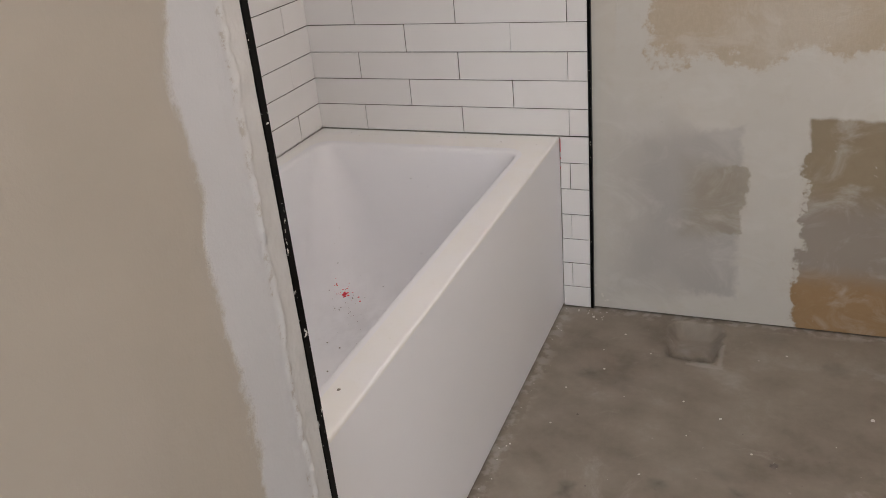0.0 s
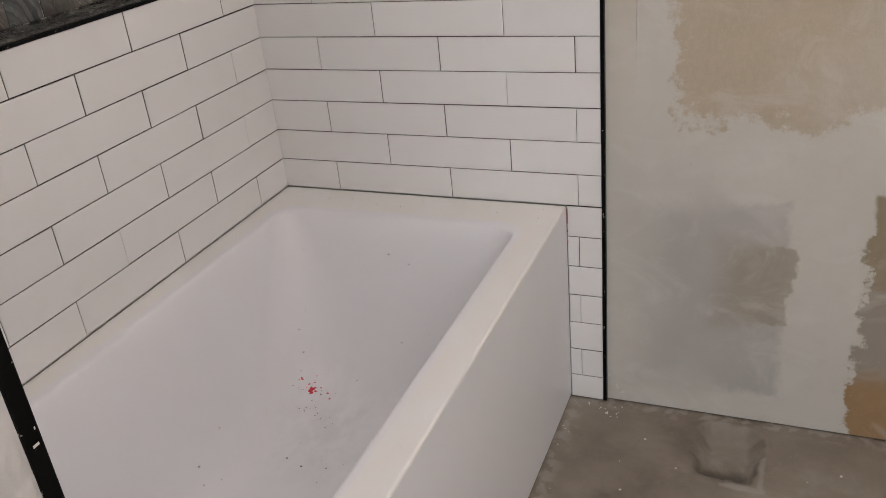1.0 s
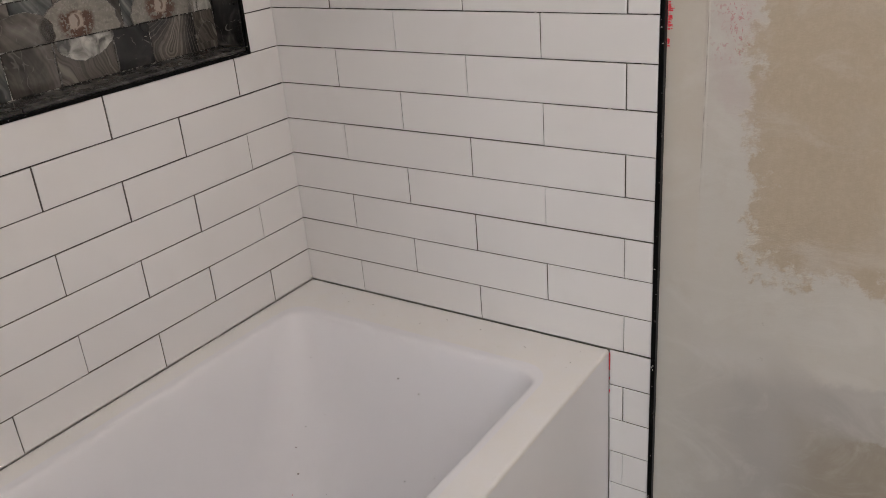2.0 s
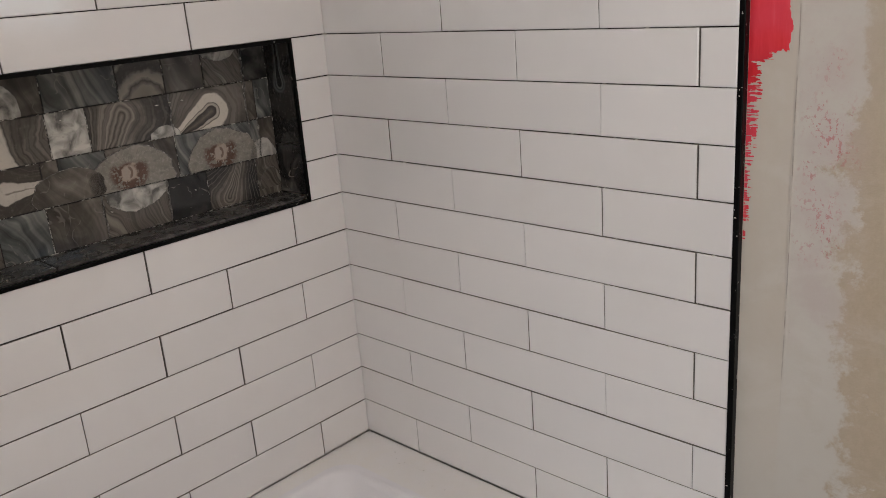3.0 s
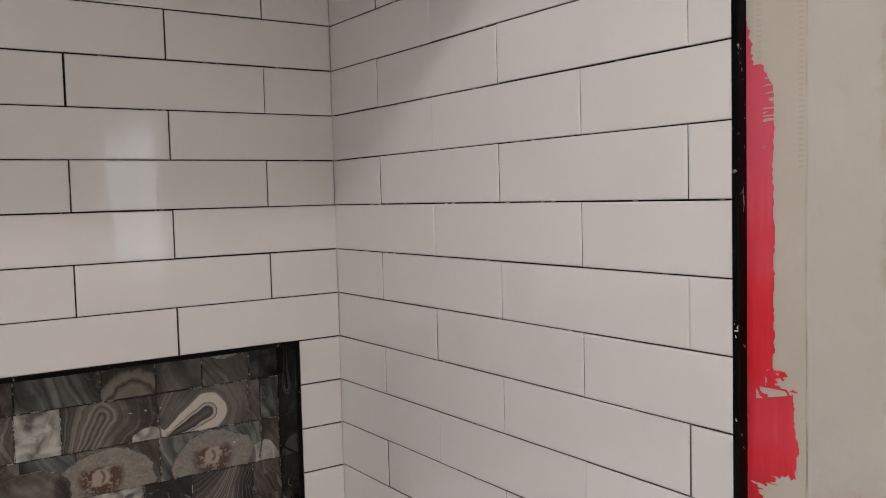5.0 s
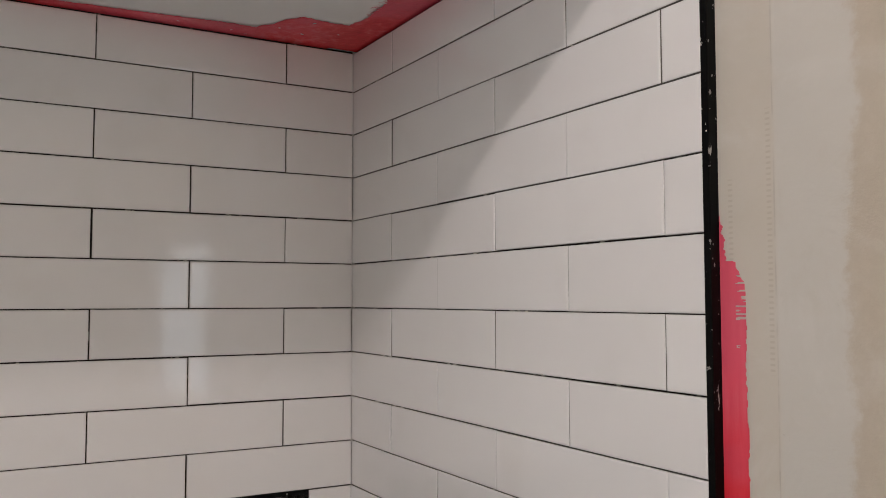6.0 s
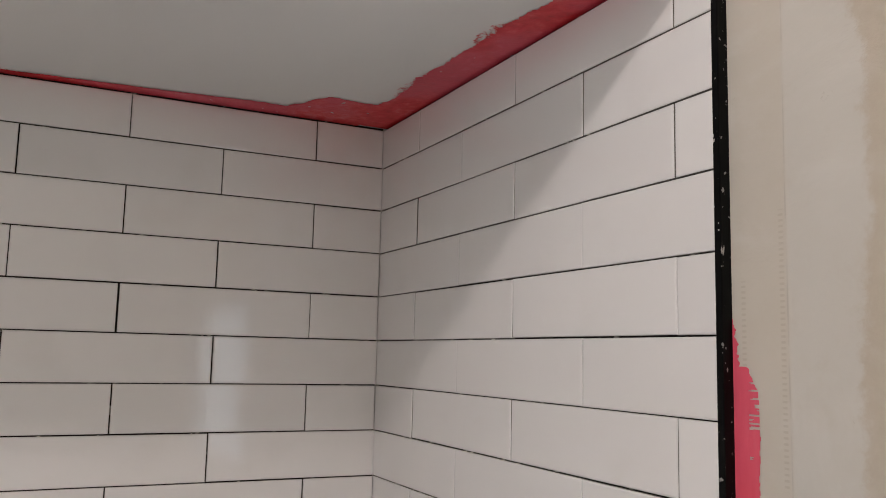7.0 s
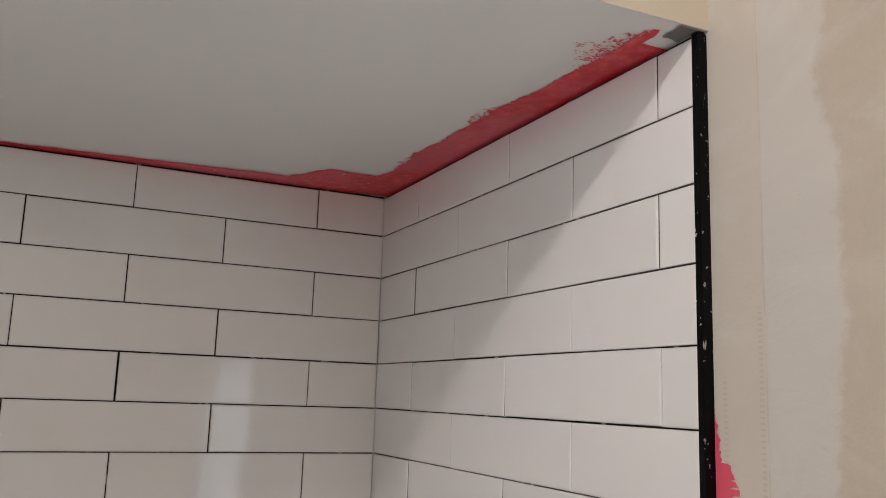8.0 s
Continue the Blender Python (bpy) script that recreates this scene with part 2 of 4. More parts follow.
    col = g.mix(g.mul(dash, 0.35), col, (0.40, 0.35, 0.28))
    g.color(col)
    seam = g.step(g.m("ABSOLUTE", g.sub(x, g.add(0.901, g.mul(g.sub(n1, 0.5), 0.012)))), 0.004, 0.0)
    edges = g.add(g.add(g.mul(low, -0.7), g.mul(g.mul(upper, fibre), 0.7)), g.add(g.mul(n2, 0.35), g.add(g.mul(knife, 0.9), g.mul(g.mul(seam, high), 0.5))))
    return g.bump(edges, 0.5, 0.004).mat


def near_drywall_material():
    g = Graph("taped_drywall", 0.85)
    n1, n2 = g.noise(5, 5), g.noise(26, 6, rough=0.65)
    edge = g.add(g.y, g.add(g.mul(g.sub(n1, 0.5), 0.12), g.mul(g.sub(n2, 0.5), 0.045)))
    paper = g.mix(n1, (0.345, 0.305, 0.252), (0.41, 0.365, 0.305))
    mud = g.mix(n1, (0.46, 0.455, 0.45), (0.53, 0.525, 0.525))
    mask = g.step(edge, NEAR - 0.130, NEAR - 0.114)
    col = g.mix(mask, paper, mud)
    ridge_line = g.add(g.m("ABSOLUTE", g.sub(g.y, g.add(NEAR - 0.037, g.mul(g.sub(g.noise(9, 3), 0.5), 0.018)))), g.mul(g.sub(n2, 0.5), 0.012))
    ridge = g.step(ridge_line, 0.006, 0.0)
    strip = g.step(g.y, NEAR - 0.036, NEAR - 0.026)
    col = g.mix(g.mul(strip, 0.6), col, g.mix(n2, (0.68, 0.67, 0.65), (0.58, 0.55, 0.50)))
    col = g.mix(g.mul(ridge, g.step(n2, 0.48, 0.60)), col, (0.40, 0.36, 0.30))
    g.color(col)
    return g.bump(g.add(g.mul(ridge, 1.2), g.add(g.mul(mask, 0.5), g.mul(n2, 0.35))), 0.8, 0.004).mat


def plain_material(name, lo, hi, rough=0.8, scale=4, strength=0.15):
    g = Graph(name, rough)
    a, b = g.noise(scale, 5), g.noise(scale * 22, 3)
    g.color(g.mix(a, lo, hi))
    return g.bump(g.add(g.mul(a, 0.7), g.mul(b, 0.3)), strength, 0.002).mat


def trim_material():
    g = Graph("black_metal_trim", 0.45, 0.0, 0.10)
    n = g.noise(30, 5, g.vec(g.mul(g.x, 2.0), g.mul(g.y, 2.0), g.mul(g.z, 0.6)), rough=0.7)
    smear = g.mx(g.step(n, 0.655, 0.69), g.mul(g.step(g.noise(150, 3), 0.68, 0.72), 0.7))
    g.color(g.mix(g.mul(smear, 0.8), (0.003, 0.003, 0.003), (0.50, 0.48, 0.45)))
    g.rough(g.add(g.mul(smear, 0.5), 0.28))
    return g.bump(smear, 0.3, 0.001).mat


def red_material():
    g = Graph("red_waterproofing_paint", 0.42)
    streak = g.noise(60, 5, g.vec(g.mul(g.x, 1.0), g.mul(g.y, 1.0), g.mul(g.z, 0.10)), rough=0.65)
    blot = g.noise(7, 4)
    drawn = g.step(g.z, RIM + 0.95, RIM + 1.16, 0.0, 0.75)
    thin = g.step(g.noise(4.5, 3, g.vec(g.x, g.y, g.mul(g.z, 1.3))), 0.46, 0.60, 0.0, 0.55)
    g.color(g.mix(g.mx(thin, g.mul(drawn, g.step(g.z, TOP - 0.01, TOP - 0.02))), g.ramp(g.add(g.mul(streak, 0.5), g.mul(blot, 0.5)), [(0.40, (0.60, 0.012, 0.022)), (0.475, (0.70, 0.018, 0.032)), (0.54, (0.76, 0.036, 0.055)), (0.62, (0.79, 0.13, 0.155))]), g.mix(drawn, (0.76, 0.065, 0.115), (0.72, 0.135, 0.215))))
    return g.bump(g.add(streak, g.mul(g.noise(160, 2), 0.3)), 0.5, 0.0015).mat


def agate_rings(name, centre, size, tail, turn, bands, stops, warp=0.3, gloss=0.10, lines=0.4, pale=0.4):
    """Polished agate: bands of colour round an eye that draws out into a tail, in the tile's own metres."""
    g = Graph(name, gloss)
    ca, sa = math.cos(radians(turn)), math.sin(radians(turn))
    soft = g.noise(26, 3, g.shifted())
    px = g.sub(g.add(g.x, g.mul(g.sub(soft, 0.5), 0.014 * warp / 0.3)), centre[0])
    pz = g.sub(g.add(g.z, g.mul(g.sub(g.noise(31, 3, g.vec(g.z, 3.0, g.x)), 0.5), 0.012 * warp / 0.3)), centre[1])
    u = g.add(g.mul(px, ca), g.mul(pz, sa))
    w = g.sub(g.mul(pz, ca), g.mul(px, sa))
    thin = g.mn(g.mx(g.add(1.0, g.mul(u, 1.0 / tail)), 0.45), 1.0)
    w = g.m("DIVIDE", w, g.mul(thin, size))
    u = g.mul(g.mx(u, 0.0), 1.0 / size)
    r = g.m("SQRT", g.add(g.mul(u, u), g.mul(w, w)))
    r = g.add(r, g.mul(g.sub(g.noise(70, 4), 0.5), warp * 0.6))
    base = g.ramp(g.mul(r, 1.0 / bands), [(p, col) for p, col in stops])
    thin_lines = g.m("SINE", g.mul(g.add(r, g.mul(g.noise(40, 3), 0.35)), 15.0))
    base = g.mix(g.mul(g.step(thin_lines, 0.1, 0.95, 0.0, lines), g.step(r, 1.0, 1.25)), base, (0.022, 0.020, 0.018))
    pale_lines = g.m("SINE", g.mul(g.add(r, g.mul(g.noise(33, 2), 0.6)), 6.0))
    base = g.mix(g.mul(g.step(pale_lines, 0.55, 1.0, 0.0, pale), g.step(r, 1.1, 1.35)), base, (0.24, 0.215, 0.185))
    shade = g.noise(13, 3, g.vec(g.z, g.mul(g.rand, 7.0), g.x))
    base = g.mix(g.mul(g.step(shade, 0.44, 0.60, 0.0, 0.62), g.step(r, 1.0, 1.5)), base, (0.040, 0.036, 0.032))
    g.color(g.mix(g.step(g.noise(120, 5, rough=0.7), 0.50, 0.74, 0.0, 0.3), base, (0.20, 0.185, 0.165)))
    return g.mat


def agate_geode(name, centre):
    """A pale stone slice: a light heart with a small brown mark, rust-brown crystals on both sides of it."""
    g = Graph(name, 0.14)
    px, pz = g.sub(g.x, centre[0]), g.sub(g.z, centre[1])
    n, f = g.noise(60, 4, g.shifted()), g.noise(210, 4, g.shifted(), rough=0.65)
    wob = g.add(g.mul(g.sub(n, 0.5), 0.012), g.mul(g.sub(f, 0.5), 0.008))
    r = g.add(g.m("SQRT", g.add(g.mul(px, px), g.mul(pz, pz))), wob)
    stone = g.mix(n, (0.165, 0.155, 0.135), (0.33, 0.305, 0.265))
    stone = g.mix(g.step(f, 0.50, 0.66, 0.0, 0.5), stone, (0.38, 0.36, 0.325))
    rays = g.noise(1.0, 3, g.vec(g.mul(g.m("ARCTAN2", pz, px), 7.0), g.mul(r, 60.0), 0.0))
    stone = g.mix(g.step(rays, 0.52, 0.70, 0.0, 0.45), stone, (0.115, 0.108, 0.095))
    heart = g.step(r, 0.0195, 0.0150)
    stone = g.mix(g.mul(heart, 0.9), stone, g.mix(f, (0.36, 0.29, 0.235), (0.47, 0.395, 0.33)))
    far = g.mul(g.step(r, 0.042, 0.029), g.step(r, 0.0125, 0.0175))
    low = g.step(g.sub(pz, g.mul(g.sub(n, 0.5), 0.03)), 0.020, 0.008)
    rust = g.mul(g.mul(far, low), g.step(g.add(g.mul(f, 0.55), g.mul(n, 0.45)), 0.44, 0.50))
    mark_r = g.m("SQRT", g.add(g.mul(g.add(px, 0.001), g.add(px, 0.001)), g.mul(g.mul(pz, pz), 0.45)))
    mark = g.mul(g.step(g.m("ABSOLUTE", g.sub(mark_r, 0.0052)), 0.0026, 0.0014), g.step(g.add(px, wob), -0.002, 0.0005))
    stone = g.mix(g.mx(g.mul(rust, 0.92), g.mul(mark, 0.7)), stone, g.mix(f, (0.045, 0.020, 0.013), (0.13, 0.060, 0.038)))
    g.color(stone)
    return g.mat


def agate_cloud(name, stops, scale=20, vein=0.5, gain=1.0, bands=0.0):
    """Clouded agate; bands lays soft bent stripes over it."""
    g = Graph(name, 0.09)
    v = g.shifted()
    n = g.noise(scale, 5, v, rough=0.5, distort=0.8)
    if bands:
        bend = g.add(g.add(g.mul(g.x, 1.0), g.mul(g.z, 0.5)), g.mul(g.noise(9, 2, v), 0.09))
        n = g.add(g.mul(n, 1.0 - bands), g.mul(g.noise(1.0, 3, g.vec(g.mul(bend, 70.0), g.mul(g.rand, 9.0), 0.0)), bands))
    col = g.ramp(n, [(p, tuple(c * gain for c in c3)) for p, c3 in stops])
    f = g.noise(17, 2, v, distort=0.4)
    crack = g.step(g.m("ABSOLUTE", g.sub(f, 0.5)), 0.008, 0.002)
    col = g.mix(g.mul(g.mul(crack, vein), g.step(g.noise(50, 4, v), 0.47, 0.56)), col, (0.34, 0.32, 0.29))
    fleck = g.step(g.noise(150, 4, v, rough=0.7), 0.66, 0.72, 0.0, 0.5)
    g.color(g.mix(fleck, col, (0.20, 0.19, 0.17)))
    return g.mat


M_TILE, M_JOINT, M_TUB, M_CONC = tile_material(), joint_material(), tub_material(), concrete_material()
M_RIM = warm_rim_material()
M_END, M_NEAR, M_TRIM, M_RED = end_drywall_material(), near_drywall_material(), trim_material(), red_material()
M_CEIL = plain_material("grey_primed_soffit", (0.85, 0.845, 0.83), (0.88, 0.875, 0.86))
M_ROOM = plain_material("cream_wall_paint", (0.76, 0.73, 0.69), (0.81, 0.78, 0.74))
M_FACE = plain_material("cream_soffit_face", (0.66, 0.59, 0.46), (0.70, 0.63, 0.51))
M_WHITE = plain_material("white_window_paint", (0.74, 0.74, 0.72), (0.80, 0.80, 0.78), 0.4)
M_PLASTER = plain_material("dry_plaster_crumbs", (0.60, 0.57, 0.52), (0.72, 0.69, 0.64), 0.9, 60)
M_GREYMUD = plain_material("grey_thinset", (0.16, 0.15, 0.14), (0.26, 0.25, 0.23), 0.9, 60)
M_BISQUE = plain_material("mortar_stained_tile_edge", (0.13, 0.115, 0.10), (0.30, 0.275, 0.245), 0.9, 30)
M_DARKCHIP = plain_material("dark_grit", (0.10, 0.085, 0.075), (0.24, 0.20, 0.17), 0.9, 60)


# ---- mesh helpers ----
def mesh_of(name, verts, faces, material, smooth=False):
    me = bpy.data.meshes.new(name)
    me.from_pydata(verts, [], faces)
    me.materials.append(material)
    if smooth:
        for p in me.polygons:
            p.use_smooth = True
    me.update()
    return me


def add_box(bm, x0, x1, y0, y1, z0, z1):
    r = bmesh.ops.create_cube(bm, size=1.0)
    bmesh.ops.transform(bm, matrix=Matrix.Translation(((x0 + x1) / 2, (y0 + y1) / 2, (z0 + z1) / 2)) @ Matrix.Diagonal((x1 - x0, y1 - y0, z1 - z0, 1)), verts=r["verts"])


def boxes(*spans, bevel=0.0):
    bm = bmesh.new()
    for s in spans:
        add_box(bm, *s)
    if bevel:
        bmesh.ops.bevel(bm, geom=bm.edges[:], offset=bevel, segments=2, affect="EDGES", profile=0.6)
    return bm


def part(name, bm, material, parent=None, label=""):
    me = bpy.data.meshes.new(name)
    bm.to_mesh(me)
    bm.free()
    me.materials.append(material)
    ob = new(name, me)
    if parent:
        ob.parent = parent
    return tagged(ob, label)


def structure(name, bm, material, label, category):
    return tagged(part(name, bm, material), label, category, kind="structure")


# ---- structure ----
NICHE = (-1.10, -0.0813, RIM + 7 * ROW, RIM + 11 * ROW)   # y0, y1, z0, z1
NDEEP = 0.082

# floor, with a shallow box-out in the concrete where a pipe comes up
PATCH = (0.95, 1.36, -0.36, 0.02)
fl = bmesh.new()
for s in ((-0.2, PATCH[0], SOUTH - 0.1, 0.15), (PATCH[1], EAST + 0.1, SOUTH - 0.1, 0.15), (PATCH[0], PATCH[1], SOUTH - 0.1, PATCH[2]), (PATCH[0], PATCH[1], PATCH[3], 0.15)):
    add_box(fl, s[0], s[1], s[2], s[3], -0.12, 0.0)
NX, NY = 90, 84
grid = []
for j in range(NY + 1):
    for i in range(NX + 1):
        x, y = PATCH[0] + (PATCH[1] - PATCH[0]) * i / NX, PATCH[2] + (PATCH[3] - PATCH[2]) * j / NY
        wob = 0.008 * noise.noise(Vector((x * 16, y * 16, 3.0))) + 0.008 * noise.noise(Vector((x * 50, y * 50, 5.0)))
        a, b = abs(x - 1.142) - 0.035, abs(y + 0.120) - 0.062
        d = math.hypot(max(a, 0), max(b, 0)) + min(max(a, b), 0) - 0.024 + wob
        q = min(1.0, max(0.0, 0.5 - d / (0.014 if y < -0.14 else 0.05)))
        dip = -0.034 * q * q * (3 - 2 * q)
        lip = 0.004 * math.exp(-((d - 0.018) / 0.008) ** 2) * (1.0 if x > 1.142 or y > -0.1 else 0.2)
        edge = min(i, j, NX - i, NY - j) / 6.0
        z = (dip + lip + 0.0015 * noise.noise(Vector((x * 45, y * 45, 1.0)))) * min(1.0, edge)
        grid.append(fl.verts.new((x, y, z)))
for j in range(NY):
    for i in range(NX):
        a = j * (NX + 1) + i
        f = fl.faces.new((grid[a], grid[a + 1], grid[a + NX + 2], grid[a + NX + 1]))
        f.smooth = True
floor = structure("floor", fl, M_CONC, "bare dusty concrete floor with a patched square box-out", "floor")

# end wall with its window opening
wn = boxes((-0.2, WIN[0], DRY, 0.15, 0.0055, CEIL), (WIN[1], EAST + 0.1, DRY, 0.15, 0.0055, CEIL),
           (WIN[0], WIN[1], DRY, 0.15, 0.0055, WIN[2]), (WIN[0], WIN[1], DRY, 0.15, WIN[3], CEIL))
wall_north = structure("wall_north", wn, M_END, "drywall end wall with tan paper and patched joint compound", "wall")
# long wall behind the tub, open for the niche
ww = boxes((-0.20, -0.010, SOUTH, NICHE[0] - 0.01, 0, CEIL), (-0.20, -0.010, NICHE[1] + 0.01, DRY, 0, CEIL),
           (-0.20, -0.010, NICHE[0] - 0.01, NICHE[1] + 0.01, 0, NICHE[2] - 0.01), (-0.20, -0.010, NICHE[0] - 0.01, NICHE[1] + 0.01, NICHE[3] + 0.01, CEIL),
           (-0.20, -NDEEP - 0.010, NICHE[0] - 0.01, NICHE[1] + 0.01, NICHE[2] - 0.01, NICHE[3] + 0.01))
wall_west = structure("wall_west", ww, M_ROOM, "long alcove wall behind the tub carrying white tile", "wall")
wall_wing = structure("wall_wing", boxes((-0.010, EDGE + 0.004, SOUTH, NEAR - 0.004, 0, CEIL)), M_NEAR, "taped drywall wall ending at the tub alcove", "wall")
wall_east = structure("wall_east", boxes((EAST, EAST + 0.1, SOUTH, DRY, 0, CEIL)), M_ROOM, "plain cream painted side wall", "wall")
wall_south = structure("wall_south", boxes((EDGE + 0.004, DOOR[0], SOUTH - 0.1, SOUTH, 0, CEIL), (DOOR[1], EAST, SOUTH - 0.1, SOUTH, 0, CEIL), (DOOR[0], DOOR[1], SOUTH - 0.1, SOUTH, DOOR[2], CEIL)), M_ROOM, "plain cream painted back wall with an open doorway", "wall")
ceiling = structure("ceiling", boxes((-0.2, EAST + 0.1, SOUTH - 0.1, 0.15, CEIL, CEIL + 0.1)), M_CEIL, "plain grey-white primed ceiling", "ceiling")
sof = boxes((-0.010, EDGE + 0.012, NEAR - 0.004, DRY, TOP, CEIL))
soffit = structure("soffit", sof, M_CEIL, "grey primed dropped soffit over the tub alcove", "ceiling")
soffit.data.materials.append(M_FACE)
for p in soffit.data.polygons:
    if p.normal.x > 0.9:
        p.material_index = 1

# window over the toilet place
window_1 = tagged(new("window_1"), "narrow white-framed window letting in cool daylight", "window", kind="structure")
x0, x1, z0, z1 = WIN
for s in ((x0, x0 + 0.03, 0.03, 0.07, z0, z1), (x1 - 0.03, x1, 0.03, 0.07, z0, z1), (x0 + 0.03, x1 - 0.03, 0.03, 0.07, z1 - 0.03, z1), (x0 + 0.03, x1 - 0.03, 0.03, 0.07, z0, z0 + 0.03), (MULLION - 0.02, MULLION + 0.02, 0.03, 0.07, z0 + 0.03, z1 - 0.03)):
    part("window_frame", boxes(s, bevel=0.003), M_WHITE, window_1)


# ---- tiled walls ----
TILES = {}


def tile_mesh(w, h):
    """A glazed tile: eased front edges, face towards -y, centred."""
    key = (round(w, 3), round(h, 3))
    if key not in TILES:
        a, b, e, d = w / 2, h / 2, 0.0024, 0.0085
        ring = lambda u, v, y: [(-u, y, -v), (u, y, -v), (u, y, v), (-u, y, v)]
        verts = ring(a, b, d) + ring(a, b, 0.0015) + ring(a - 0.0007, b - 0.0007, 0.0005) + ring(a - e, b - e, 0.0)
        faces = [(12, 13, 14, 15)]
        for k in (0, 4, 8):
            faces += [(k + i, k + (i + 1) % 4, k + 4 + (i + 1) % 4, k + 4 + i) for i in range(4)]
        TILES[key] = mesh_of("tile", verts, faces, M_TILE)
        TILES[key].materials.append(M_BISQUE)
        for p in TILES[key].polygons[1:5]:
            p.material_index = 1
    return TILES[key]


rng = random.Random(7)
JOINT = 0.0019
BUTT = 0.0012   # the end wall's upright joints are nearly closed


def lay(wall, west, a0, a1, zlo, zhi):
    """One tile between two joints of a course."""
    w, h = a1 - a0 - (JOINT if west else BUTT), zhi - zlo - (JOINT if west else 0.0016)
    if w < 0.006:
        return
    ob = new("tile", tile_mesh(w, h))
    ob.parent = wall
    ca, cz = (a0 + a1) / 2 + rng.uniform(-0.0005, 0.0005), (zlo + zhi) / 2 + rng.uniform(-0.0003, 0.0003)
    out, tx, tz = rng.uniform(-0.0004, 0.0004), rng.uniform(-0.36, 0.36), rng.uniform(-0.30, 0.30)
    if west:
        ob.matrix_local = pose(out, -ca, cz, tx, 0, 90 + tz)
    else:
        ob.matrix_local = pose(ca, out, cz, tx, 0, tz)


def courses():
    odd_e, even_e = [-0.006, 0.1552, 0.4636, 0.7741, EDGE], [-0.006, 0.3084, 0.6182, EDGE]
    odd_w = [-0.0004, 0.1268, 0.4388, 0.7469, 1.0540, 1.3610, -NEAR]
    even_w = [-0.0004, 0.2888, 0.5975, 0.9050, 1.2120, -NEAR]
    for r in range(-6, 22):
        zlo, zhi = RIM + (r - 1) * ROW, RIM + r * ROW
        zlo += 0.0014 if r == 1 else 0
        zlo, zhi = max(zlo, 0.004), min(zhi, TOP - 0.004)
        cuts = odd_e if r % 2 else even_e
        if r < 1:
            cuts = [0.7458, 0.7741, EDGE] if r % 2 else [0.7458, EDGE]
        for a0, a1 in zip(cuts, cuts[1:]):
            lay(wall_north, False, a0, a1, zlo, zhi)
        if r >= 1:
            cuts = odd_w if r % 2 else even_w
            for a0, a1 in zip(cuts, cuts[1:]):
                if 8 <= r <= 11:
                    lo, hi = -NICHE[1] - 0.001, -NICHE[0] + 0.001
                    if a0 < lo:
                        lay(wall_west, True, a0, min(a1, lo), zlo, zhi)
                    if a1 > hi:
                        lay(wall_west, True, max(a0, hi), a1, zlo, zhi)
                else:
                    lay(wall_west, True, a0, a1, zlo, zhi)


# mortar bed seen in the open joints
part("mortar_bed", boxes((0.0, EDGE - 0.001, 0.0055, DRY + 0.001, RIM + 0.0006, TOP - 0.0004), (0.7462, EDGE - 0.001, 0.0055, DRY + 0.001, 0.003, RIM + 0.0006)), M_JOINT, wall_north, "dark open tile joints")
part("mortar_bed", boxes((-0.0115, -0.0055, NEAR, 0.0, RIM + 0.0006, NICHE[2] - 0.0), (-0.0115, -0.0055, NEAR, 0.0, NICHE[3], TOP - 0.0004),
     (-0.0115, -0.0055, NICHE[1] + 0.001, 0.0, NICHE[2], NICHE[3]), (-0.0115, -0.0055, NEAR, NICHE[0] - 0.001, NICHE[2], NICHE[3])), M_JOINT, wall_west, "dark open tile joints")


# crumbs of mortar caught in the open joints
def joint_specks(name, label, count, seed, place, along):
    q = random.Random(seed)
    verts, faces = [], []
    for _ in range(count):
        a, z = q.uniform(0.02, along), RIM + q.randint(1, 20) * ROW + q.uniform(-0.0012, 0.0012)
        hw, hh, b = q.choice((0.0008, 0.001, 0.0014, 0.0022, 0.0034)), q.uniform(0.0007, 0.0014), len(verts)
        for k in range(6):
            t = 6.283 * k / 6
            verts.append(place(a + hw * math.cos(t) * q.uniform(0.7, 1.2), z + hh * math.sin(t) * q.uniform(0.7, 1.2), 0.004))
        for k in range(6):
            t = 6.283 * k / 6
            verts.append(place(a + 0.6 * hw * math.cos(t), z + 0.6 * hh * math.sin(t), -0.0006))
        faces += [tuple(b + 6 + k for k in range(6))] + [(b + k, b + (k + 1) % 6, b + 6 + (k + 1) % 6, b + 6 + k) for k in range(6)]
    return tagged(new(name, mesh_of(name, verts, faces, M_PLASTER)), label, "plaster", kind="stuff")


joint_specks("joint_specks", "white mortar crumbs in the end wall's tile joints", 90, 21, lambda a, z, d: (a, d, z), EDGE - 0.02)
joint_specks("joint_specks", "white mortar crumbs in the long wall's tile joints", 80, 22, lambda a, z, d: (-d, -a, z), 1.2)


# ---- black edge trims ----
def edge_trim(label, x0, x1, y0, y1, z0, z1):
    ob = part("edge_trim", boxes((x0, x1, y0, y1, z0, z1), bevel=0.0012), M_TRIM)
    return tagged(ob, label, "tile trim", kind="structure")


edge_trim("black metal edge trim beside the white end-wall tile", EDGE, EDGE + 0.0085, -0.0012, DRY + 0.001, 0.004, TOP - 0.0005)
edge_trim("black metal edge trim at the drywall corner, smeared with plaster", EDGE - 0.006, EDGE + 0.0055, NEAR - 0.004, NEAR + 0.0085, RIM, TOP - 0.0005)

